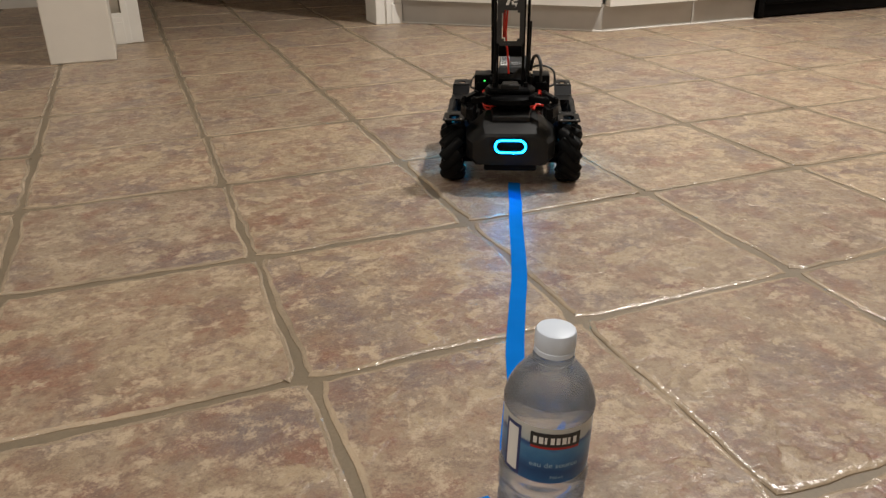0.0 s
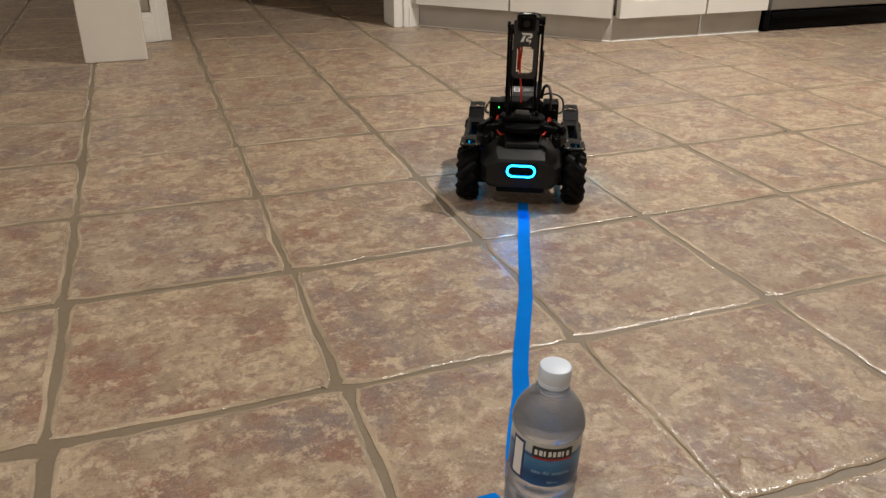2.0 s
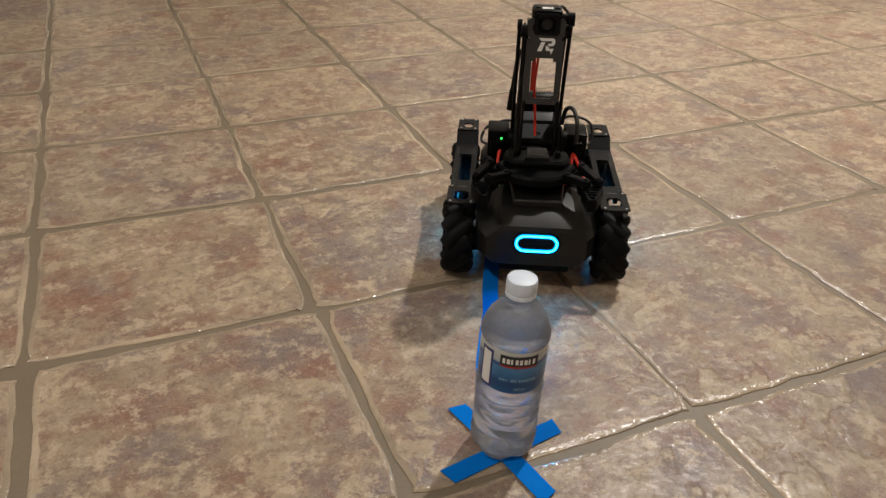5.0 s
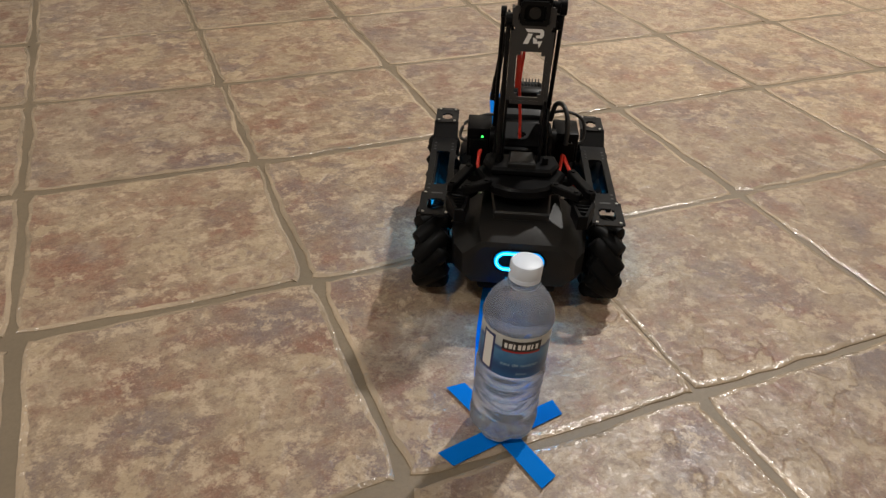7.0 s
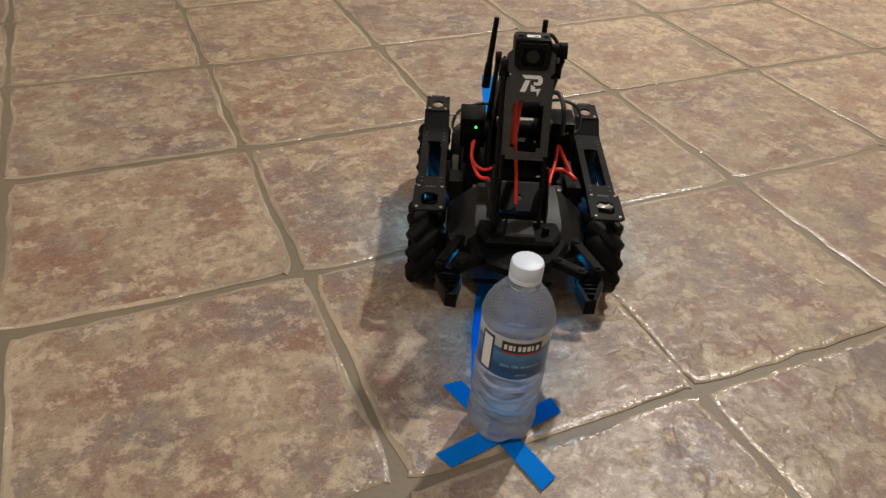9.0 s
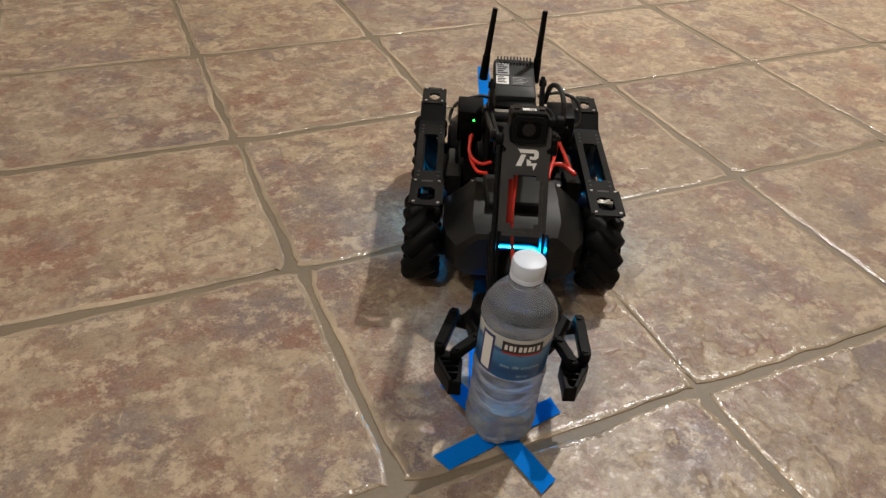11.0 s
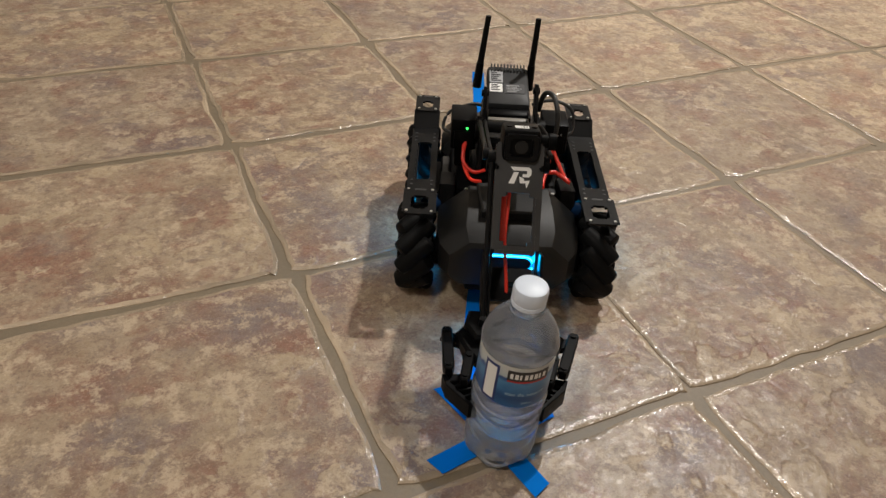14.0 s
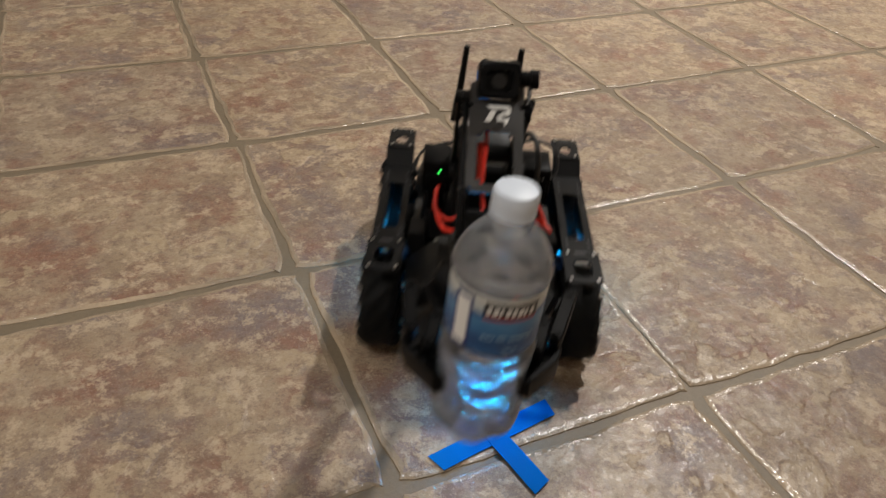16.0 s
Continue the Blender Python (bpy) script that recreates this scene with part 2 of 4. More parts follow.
def baseboard(name, lo, hi, side, label="white painted moulded baseboard along the wall"):
    """A stepped skirting: thick foot, thinner top; side is the way it faces: 'x' or 'y' and its sign."""
    bm = bmesh.new()
    (x0, y0), (x1, y1) = lo, hi
    for h0, h1, d in ((0.0, 0.075, 0.016), (0.075, 0.093, 0.012), (0.093, 0.105, 0.007)):
        if side[0] == "y":
            a, b = (x0, y0, h0), (x1, y0 + (d if side[1] > 0 else -d), h1)
        else:
            a, b = (x0, y0, h0), (x0 + (d if side[1] > 0 else -d), y1, h1)
        box(bm, [min(p, q) for p, q in zip(a, b)], [max(p, q) for p, q in zip(a, b)], 0.0015)
    return tagged(new(name, finish(name, bm, TRIM)), label, "baseboard", kind="structure")


def room():
    slab("wall_pier", (-0.358, 2.005, 0), (-0.164, 2.34, 2.44), WALL, "cream painted wall end standing on the tiled floor", "wall", 0.004)
    slab("wall_doorway_left", (-0.358, 2.345, 0), (-0.135, 2.46, 2.44), WALL, "cream painted wall beside the open doorway", "wall")
    slab("wall_north", (0.835, 2.345, 0), (4.2, 2.46, 2.44), WALL, "cream painted kitchen wall behind white cabinets", "wall")
    slab("wall_doorway_head", (-0.13, 2.345, 2.08), (0.83, 2.46, 2.44), WALL, "cream painted wall over the doorway", "wall")
    slab("wall_back", (-3.0, 3.63, 0), (-0.37, 3.74, 2.44), WALL, "cream painted far wall of the next room", "wall")
    slab("wall_hall_left", (-0.365, 2.465, 0), (-0.25, 5.2, 2.44), WALL, "cream painted hall wall", "wall")
    slab("wall_hall_right", (1.25, 2.465, 0), (1.36, 5.2, 2.44), WALL, "cream painted hall wall", "wall")
    slab("wall_hall_end", (-0.25, 5.2, 0), (1.36, 5.3, 2.44), WALL, "cream painted wall at the end of the hall", "wall")
    slab("wall_west", (-3.1, -2.4, 0), (-3.0, 3.74, 2.44), WALL, "cream painted side wall", "wall")
    slab("wall_east", (4.2, -2.4, 0), (4.3, 2.46, 2.44), WALL, "cream painted side wall", "wall")
    slab("wall_south", (-3.1, -2.5, 0), (4.3, -2.4, 2.44), WALL, "cream painted wall", "wall")
    slab("ceiling", (-3.1, -2.5, 2.44), (4.3, 5.3, 2.5), CEIL, "white painted ceiling", "ceiling")
    baseboard("baseboard_back", (-3.0, 3.63), (-0.37, 3.63), ("y", -1))
    baseboard("baseboard_pier", (-0.164, 2.325), (-0.128, 2.325), ("y", -1))
    baseboard("baseboard_kitchen", (0.862, 2.343), (0.905, 2.343), ("y", -1))
    # door casings, each a fluted board with a step
    for name, x0, x1 in (("trim_casing_left", -0.131, -0.071), ("trim_casing_right", 0.796, 0.858)):
        bm = bmesh.new()
        box(bm, (x0, 2.326, 0), (x1, 2.47, 2.08), 0.003)
        s = 1 if name.endswith("left") else -1
        xa = x0 if s > 0 else x1
        box(bm, (min(xa, xa + s * 0.022), 2.317, 0), (max(xa, xa + s * 0.022), 2.330, 2.08), 0.003)
        tagged(new(name, finish(name, bm, TRIM)), "white painted moulded casing of the open doorway", "door casing", kind="structure")


def cabinet_run():
    """White base cabinets: one across the corner at an angle, two along the wall, over a recessed toe kick."""
    def unit(length, doors, label, at):
        c = thing("kitchen_cabinet", label, "cabinet", at, group="white base cabinets")
        bm = bmesh.new()
        box(bm, (0, 0.045, 0.097), (length, 0.56, 0.87), 0.002)
        part("body", bm, TRIM, c)
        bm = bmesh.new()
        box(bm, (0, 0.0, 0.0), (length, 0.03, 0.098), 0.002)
        part("toe_kick", bm, KICK, c, "pale grey toe kick with a sealed joint at the floor")
        bm = bmesh.new()
        box(bm, (0.0, -0.004, 0.0), (length, 0.001, 0.006), 0.002)
        part("caulk", bm, TRIM, c, "white caulk bead along the floor")
        w = length / doors
        for i in range(doors):
            bm = bmesh.new()
            x0, x1 = i * w + 0.004, (i + 1) * w - 0.004
            box(bm, (x0, -0.028, 0.092), (x1, 0.0, 0.86), 0.004)
            holed(bm, (x0, 0.092), (x1, 0.86), (x0 + 0.06, 0.152), (x1 - 0.06, 0.80), 0.028, 0.034, m=Matrix(((1, 0, 0, 0), (0, 0, -1, 0), (0, 1, 0, 0), (0, 0, 0, 1))))
            part("door", bm, TRIM, c, "white framed cabinet door")
        return c
    ang = math.degrees(math.atan2(1.786 - 2.336, 1.489 - 0.905))
    L0 = math.hypot(1.786 - 2.336, 1.489 - 0.905)
    unit(L0, 2, "white angled corner base cabinet over a pale toe kick", pose(0.905, 2.336, 0, 0, 0, ang))
    unit(0.39, 1, "white base cabinet beside the black-footed appliance", pose(1.489, 1.786, 0))
    unit(0.30, 1, "narrow white base cabinet next to the black-footed appliance", pose(1.88, 1.786, 0))
    a = thing("oven_range", "grey kitchen appliance with black plinth beside white cabinets", "appliance", pose(2.195, 1.786, 0))
    bm = bmesh.new()
    box(bm, (0.0, 0.02, 0.085), (0.76, 0.54, 0.9), 0.006)
    part("body", bm, STEEL, a)
    bm = bmesh.new()
    box(bm, (0.0, -0.006, 0.004), (0.03, 0.05, 0.085), 0.004)
    part("foot_bracket", bm, PLASTIC, a, "black foot bracket")
    bm = bmesh.new()
    box(bm, (0.03, 0.0, 0.006), (0.76, 0.03, 0.078), 0.004)
    box(bm, (0.03, -0.012, 0.055), (0.76, 0.0, 0.078), 0.003)
    part("plinth", bm, PLASTIC, a, "black plinth panel")
    bm = bmesh.new()
    box(bm, (0.02, -0.012, 0.085), (0.75, 0.02, 0.30), 0.008)
    part("drawer_front", bm, STEEL, a, "grey drawer front")
    t = thing("worktop", "pale laminate worktop over the base cabinets", "worktop")
    bm = bmesh.new()
    box(bm, (1.49, 1.76, 0.90), (4.19, 2.34, 0.93), 0.004)
    part("slab", bm, KICK, t)
    w = thing("kitchen_cabinet", "white base cabinet at the far end of the run", "cabinet", pose(2.96, 1.786, 0), group="white base cabinets")
    bm = bmesh.new()
    box(bm, (0, 0.045, 0.0), (1.23, 0.54, 0.87), 0.002)
    part("body", bm, TRIM, w)


def added_fixtures():
    for px, py, pw, pr in KEY_AND_FILLS:
        # fixture added to go with each key or fill lamp
        f = thing("added_ceiling_light", "added round recessed ceiling light, out of view, with a white rim", "light", pose(px, py, 2.44), group="recessed ceiling lights")
        bm = bmesh.new()
        lathe(bm, [(pr + 0.005, -0.001), (pr + 0.03, -0.001), (pr + 0.03, -0.006), (pr + 0.005, -0.008)], 32, close=False)
        part("rim", bm, TRIM, f)
        bm = bmesh.new()
        lathe(bm, [(0.001, -0.003), (pr, -0.003)], 24, close=False)
        part("diffuser", bm, LAMP, f, "glowing round diffuser")


# ---------------------------------------------------------------- floor of rustic tiles
def tile_mesh(seed):
    """A pressed tile with a wavy chipped outline, eased pale edge and slightly pillowed face."""
    rnd = random.Random(seed)
    half, n = 0.1616, 24
    base = [(-1, -1), (1, -1), (1, 1), (-1, 1)]
    out = []
    for k in range(4):
        a, b = Vector(base[k]), Vector(base[(k + 1) % 4])
        inward = -((a + b) / 2)
        ph, amp = rnd.uniform(0, 9), rnd.uniform(0.0035, 0.0060)
        for i in range(n):
            t = i / n
            w = amp * (noise.noise(Vector((t * 3 + ph, seed, 0))) + 0.6 * noise.noise(Vector((t * 9 + ph, seed, 4))))
            e = 0.007 * max(0, 1 - 8 * min(t, 1 - t)) ** 2
            out.append(half * (a + (b - a) * t) + inward * (w + e))
    bm = bmesh.new()
    def ring(s, z, jit):
        vs = []
        for p in out:
            q = p * (1 - s / p.length)
            j = jit * noise.noise(Vector((p.x * 60, p.y * 60, seed * 3.1)))
            vs.append(bm.verts.new((q.x * (1 + j), q.y * (1 + j), z)))
        return vs
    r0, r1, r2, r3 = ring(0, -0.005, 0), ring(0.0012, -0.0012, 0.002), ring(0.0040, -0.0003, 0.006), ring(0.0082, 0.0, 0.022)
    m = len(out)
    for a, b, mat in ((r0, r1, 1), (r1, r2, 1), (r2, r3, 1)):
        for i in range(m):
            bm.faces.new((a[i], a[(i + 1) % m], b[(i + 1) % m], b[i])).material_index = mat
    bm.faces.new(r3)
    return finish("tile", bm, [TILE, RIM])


def floor():
    bm = bmesh.new()
    box(bm, (-3.1, -2.5, -0.06), (4.3, 5.3, -0.0022))
    f = tagged(new("floor", finish("floor", bm, GROUT)), "floor of rustic brown stone-look tiles with wide sandy grout", "floor", kind="structure")
    meshes = [tile_mesh(s) for s in range(10)]
    rnd = random.Random(5)
    rest = bmesh.new()
    # tiles laid a little out of true: shift in x and y, turn in degrees
    askew = {(-1, -1): (0.007, 0.004, 0.0), (0, -1): (0.006, 0.0, 0.7), (-1, 0): (0.001, 0.005, -1.1), (-1, 1): (0.002, 0.006, -1.1), (-1, 2): (0.001, 0.008, -1.0)}
    for i in range(-10, 13):
        for j in range(-8, 16):
            x, y = (i + 0.5) * P, (j + 0.5) * P
            me, turn = rnd.choice(meshes), rnd.randrange(4) * 90 + rnd.uniform(-0.35, 0.35)
            ax, ay, at = askew.get((i, j), (0.0, 0.010 if i < -1 and j >= 0 else 0.0, 0.0))
            x, y, turn = x + ax, y + ay, turn + at
            m = pose(x + rnd.uniform(-0.0012, 0.0012), y + rnd.uniform(-0.0012, 0.0012), rnd.uniform(-0.0004, 0.0004), rnd.uniform(-0.12, 0.12), rnd.uniform(-0.12, 0.12), turn)
            if -4 <= i <= 10 and -4 <= j <= 9:
                ob = new("tile", me)
                ob.parent, ob.matrix_basis = f, m
            else:
                k = len(rest.verts)
                rest.from_mesh(me)
                rest.verts.ensure_lookup_table()
                for v in rest.verts[k:]:
                    v.co = m @ v.co
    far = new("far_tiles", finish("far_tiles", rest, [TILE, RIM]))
    far.parent = f
    tagged(far, "more of the same rustic tiles", kind="stuff")


# ---------------------------------------------------------------- blue tape
def strip(bm, pts, width, z=0.0012, ends=0.0):
    """A thin ribbon that follows a line of floor points, with slightly ragged torn ends."""
    n = len(pts)
    left, right = [], []
    for i, p in enumerate(pts):
        a, b = Vector(pts[max(i - 1, 0)]), Vector(pts[min(i + 1, n - 1)])
        d = (b - a).normalized()
        s = Vector((-d.y, d.x)) * width / 2
        e = ends * (1 if i == n - 1 else -1 if i == 0 else 0)
        left.append(Vector(p) + s + d * e * 0.5)
        right.append(Vector(p) - s - d * e * 0.5)
    def ring(zz):
        return [[bm.verts.new((v.x, v.y, zz)) for v in side] for side in (left, right)]
    (lt, rt), (lb, rb) = ring(z), ring(z - 0.0006)
    for i in range(n - 1):
        bm.faces.new((lt[i], rt[i], rt[i + 1], lt[i + 1]))
        bm.faces.new((lb[i], lb[i + 1], rb[i + 1], rb[i]))
        bm.faces.new((lt[i], lt[i + 1], lb[i + 1], lb[i]))
        bm.faces.new((rt[i], rb[i], rb[i + 1], rt[i + 1]))
    bm.faces.new((lt[0], lb[0], rb[0], rt[0]))
    bm.faces.new((lt[-1], rt[-1], rb[-1], lb[-1]))
    return bm


def tapes():
    line = thing("tape_line", "long strip of blue masking tape stuck to the tiled floor", "tape")
    bm = bmesh.new()
    strip(bm, [(0.121, -0.248), (0.139, -0.210), (0.158, -0.171), (0.183, -0.126), (0.207, -0.085), (0.226, -0.042), (0.244, -0.007), (0.285, 0.069), (0.313, 0.12), (0.340, 0.175), (0.370, 0.24), (0.400, 0.305), (0.432, 0.37), (0.462, 0.436), (0.475, 0.462)], 0.0208, 0.0012, 0.004)
    part("strip", bm, TAPE, line)
    cross = thing("tape_cross", "X of two blue masking tape strips on the tiles", "tape")
    bm = bmesh.new()
    strip(bm, [(0.049, -0.3175), (0.082, -0.3115), (0.115, -0.306), (0.148, -0.3005), (0.181, -0.295)], 0.0205, 0.0020, 0.004)
    part("strip", bm, TAPE, cross)
    bm = bmesh.new()
    strip(bm, [(0.096, -0.231), (0.105, -0.268), (0.113, -0.304), (0.120, -0.340), (0.1265, -0.376)], 0.0200, 0.0028, -0.005)
    part("strip", bm, TAPE, cross)


# ---------------------------------------------------------------- water bottle
def bottle():
    b = thing("water_bottle", "clear plastic water bottle with white cap and blue label", "bottle")
    outer = [(0.003, 0.0075), (0.010, 0.0065), (0.017, 0.003), (0.022, 0.0005), (0.0255, 0.0), (0.0290, 0.002), (0.0312, 0.0065), (0.0320, 0.0115)]
    for i in range(36):
        u = i / 36
        outer.append((0.0310 - 0.0011 * math.sin(math.pi * u) + 0.0021 * abs(math.sin(u * math.pi * 5)) ** 0.7, 0.0135 + 0.0770 * u))
    outer += [(0.0316, 0.091), (0.0312, 0.093), (0.0312, 0.1415), (0.0321, 0.1435), (0.0323, 0.147), (0.0318, 0.1495), (0.0302, 0.156), (0.0266, 0.164), (0.0218, 0.171), (0.0170, 0.177), (0.0132, 0.181), (0.0125, 0.186), (0.0125, 0.196)]

    def fluted(profile, n=72):
        """A lathe whose foot is pressed into five petals and whose ribs wave up and down."""
        bm = bmesh.new()
        rings = []
        for r, z in profile:
            ring = []
            foot, body = max(0.0, 1 - z / 0.016), (1.0 if 0.012 < z < 0.088 else 0.0)
            for i in range(n):
                a = 2 * math.pi * i / n
                rr = r * (1 - 0.10 * foot * (0.5 + 0.5 * math.cos(5 * a)) ** 2)
                zz = z + 0.0022 * foot * (0.5 + 0.5 * math.cos(5 * a)) ** 2 + body * 0.0016 * math.sin(3 * a + z * 60) * math.sin(math.pi * (z - 0.012) / 0.076)
                ring.append((rr * math.cos(a), rr * math.sin(a), zz))
            rings.append(ring)
        return loft(bm, rings)
    part("shell", fluted(outer), PET, b, "thin clear ribbed plastic shell", 60)
    inner = [(r - 0.0007, z + 0.0007) for r, z in outer if z < 0.150] + [(0.0300, 0.1540), (0.0285, 0.1550)]
    part("water", fluted(inner), WATER, b, "still water filled up to the shoulder", 60)
    bm = bmesh.new()
    cap = []
    n = 60
    for r, z, f in ((0.0129, 0.1865, 0), (0.0140, 0.187, 0), (0.0140, 0.1905, 0), (0.0136, 0.191, 0), (0.0138, 0.192, 1), (0.0138, 0.2025, 1), (0.0132, 0.2045, 0), (0.0115, 0.2052, 0)):
        cap.append([((r + (0.0003 if (f and i % 2) else 0)) * math.cos(2 * math.pi * i / n), (r + (0.0003 if (f and i % 2) else 0)) * math.sin(2 * math.pi * i / n), z) for i in range(n)])
    loft(bm, cap)
    part("cap", bm, CAPWHITE, b, "white ridged screw cap", 30)
    bm = bmesh.new()
    lathe(bm, [(0.0128, 0.1805), (0.0145, 0.181), (0.0145, 0.1835), (0.0128, 0.184)], 40, close=False)
    part("neck_ring", bm, PET, b)
    # label sleeve and what is printed on it; angle 0 faces the local -y side
    def wrap(name, a0, a1, z0, z1, r, mat, label="", wave=None):
        bm = bmesh.new()
        k = max(2, int((a1 - a0) / 6))
        def ring(rr, dz):
            return [(rr * math.sin(radians(a)), -rr * math.cos(radians(a)), dz) for a in [a0 + (a1 - a0) * i / k for i in range(k + 1)]]
        z0, z1 = z0 + 0.013, z1 + 0.013
        lo = [z0 + (wave(a0 + (a1 - a0) * i / k) if wave else 0) for i in range(k + 1)]
        rows = []
        for rr in (r, r + 0.00012):
            bot = [bm.verts.new((p[0], p[1], lo[i])) for i, p in enumerate(ring(rr, 0))]
            top = [bm.verts.new((p[0], p[1], z1)) for p in ring(rr, 0)]
            for i in range(k):
                bm.faces.new((bot[i], bot[i + 1], top[i + 1], top[i]))
        return part(name, bm, mat, b, label, 60)
    wrap("label_sleeve", -110, 110, 0.080, 0.1285, 0.03135, LABELBLUE, "printed blue and pale plastic label with a mountain skyline", wave=lambda a: 0.007 * (a / 110) ** 2)
    wrap("label_panel", -60, -42, 0.084, 0.122, 0.0316, WHITE, "white panel with a blue outline")
    wrap("panel_border", -64, -38, 0.081, 0.125, 0.0315, NAVY, "dark blue border")
    wrap("brand_bar", -25, 40, 0.1125, 0.1245, 0.0316, INK, "black name bar with unreadable pale lettering")
    wrap("brand_stripe", -24, 39, 0.1110, 0.1130, 0.03165, REDINK, "red stripe")
    for i in range(8):
        a = -21 + i * 7.2
        wrap("letter_bar", a, a + (4.6, 5.4, 3.0, 4.8)[i % 4], 0.1155, 0.1212, 0.03178, WHITE)
    words(b, "eau de source", 0.0062, 8, 0.1075, 0.0317)
    words(b, "500 ml", 0.0035, 12, 0.0975, 0.0317)
    for ob in b.children_recursive:
        for v in ob.data.vertices:
            v.co.z *= 0.95
    return b


def words(parent, text, size, centre, z, r):
    """Lettering bent round the bottle."""
    cu = bpy.data.curves.new("lettering", "FONT")
    cu.body, cu.size, cu.align_x = text, size, "CENTER"
    cu.resolution_u = 3
    tmp = bpy.data.objects.new("lettering", cu)
    me = bpy.data.meshes.new_from_object(tmp)
    bpy.data.objects.remove(tmp)
    for v in me.vertices:
        a = radians(centre) + v.co.x / r
        v.co = (r * math.sin(a), -r * math.cos(a), z + v.co.y)
    me.materials.append(PALEBLUE)
    ob = new("lettering", me)
    ob.parent = parent
    tagged(ob, "pale blue lettering")


def pet_material():
    """Thin clear plastic: mostly see-through, glossy; a faint bluish diffuse part, also letting light through, paints
    in focused and reflected light.
    """
    m = bpy.data.materials.new("clear_pet")
    m.use_nodes = True
    nt = m.node_tree
    nt.nodes.clear()
    o = nt.nodes.new("ShaderNodeOutputMaterial")
    tr, gl, mx = nt.nodes.new("ShaderNodeBsdfTransparent"), nt.nodes.new("ShaderNodeBsdfGlossy"), nt.nodes.new("ShaderNodeMixShader")
    tr.inputs[0].default_value = (0.98, 0.99, 1.0, 1)
    gl.inputs["Roughness"].default_value = 0.05
    fr = nt.nodes.new("ShaderNodeFresnel")
    fr.inputs["IOR"].default_value = 1.5
    co = nt.nodes.new("ShaderNodeTexCoord").outputs["Object"]
    bp = nt.nodes.new("ShaderNodeBump")
    bp.inputs["Strength"].default_value, bp.inputs["Distance"].default_value = 0.35, 0.004
    nt.links.new(noise_tex(nt, co, 48, 3), bp.inputs["Height"])
    nt.links.new(bp.outputs[0], gl.inputs["Normal"])
    nt.links.new(bp.outputs[0], fr.inputs["Normal"])
    nt.links.new(fr.outputs[0], mx.inputs[0])
    nt.links.new(tr.outputs[0], mx.inputs[1])
    nt.links.new(gl.outputs[0], mx.inputs[2])
    # diffuse share that brightens the bottle in place of light bent by water
    df, tl, light_lift, m2 = nt.nodes.new("ShaderNodeBsdfDiffuse"), nt.nodes.new("ShaderNodeBsdfTranslucent"), nt.nodes.new("ShaderNodeMixShader"), nt.nodes.new("ShaderNodeMixShader")
    df.inputs[0].default_value = tl.inputs[0].default_value = (0.76, 0.87, 1.0, 1)
    light_lift.inputs[0].default_value = 0.55
    nt.links.new(df.outputs[0], light_lift.inputs[1])
    nt.links.new(tl.outputs[0], light_lift.inputs[2])
    nt.links.new(ramp(nt, noise_tex(nt, co, 60, 3), [(0.35, (0.07,) * 3), (0.7, (0.19,) * 3)]), m2.inputs[0])
    nt.links.new(mx.outputs[0], m2.inputs[1])
    nt.links.new(light_lift.outputs[0], m2.inputs[2])
    nt.links.new(m2.outputs[0], o.inputs[0])
    return m


def water_material():
    """Water that bends the view and still lets part of the lamp light straight through."""
    m, nt, b = nodes_of("water")
    b.inputs["Base Color"].default_value = (0.985, 0.995, 1.0, 1)
    b.inputs["Transmission Weight"].default_value = 1.0
    b.inputs["IOR"].default_value, b.inputs["Roughness"].default_value = 1.33, 0.0
    tr, mx = nt.nodes.new("ShaderNodeBsdfTransparent"), nt.nodes.new("ShaderNodeMixShader")
    mx.inputs[0].default_value = 0.18
    nt.links.new(b.outputs[0], mx.inputs[1])
    nt.links.new(tr.outputs[0], mx.inputs[2])
    nt.links.new(mx.outputs[0], nt.nodes["Material Output"].inputs[0])
    return m


def label_material():
    """Pale top fading through a jagged skyline into water blue."""
    m, nt, b = nodes_of("bottle_label_print")
    co = nt.nodes.new("ShaderNodeTexCoord").outputs["Object"]
    sep = nt.nodes.new("ShaderNodeSeparateXYZ")
    nt.links.new(co, sep.inputs[0])
    add = nt.nodes.new("ShaderNodeMath")
    add.operation = "MULTIPLY_ADD"
    nt.links.new(noise_tex(nt, co, 90, 4), add.inputs[0])
    add.inputs[1].default_value = 0.014
    nt.links.new(sep.outputs[2], add.inputs[2])
    mr = nt.nodes.new("ShaderNodeMapRange")
    mr.inputs["From Min"].default_value, mr.inputs["From Max"].default_value = 0.094, 0.1425
    nt.links.new(add.outputs[0], mr.inputs[0])
    c = ramp(nt, mr.outputs[0], [(0.0, (0.012, 0.10, 0.27)), (0.25, (0.008, 0.055, 0.17)), (0.42, (0.03, 0.14, 0.32)), (0.60, (0.06, 0.20, 0.38)), (0.70, (0.014, 0.055, 0.20)), (0.755, (0.40, 0.46, 0.48)), (1.0, (0.55, 0.55, 0.52))])
    nt.links.new(c, b.inputs["Base Color"])
    b.inputs["Roughness"].default_value = 0.3
    return m


PET, WATER = pet_material(), water_material()
CAPWHITE = simple("white_cap_plastic", (0.62, 0.69, 0.79), 0.4, vary=0.03, bump=0)
LABELBLUE = label_material()
NAVY = simple("navy_print", (0.015, 0.03, 0.13), 0.4, vary=0.1, bump=0)
REDINK = simple("red_print", (0.35, 0.02, 0.02), 0.4, vary=0.1, bump=0)
PALEBLUE = simple("pale_blue_print", (0.30, 0.47, 0.60), 0.4, vary=0.05, bump=0)


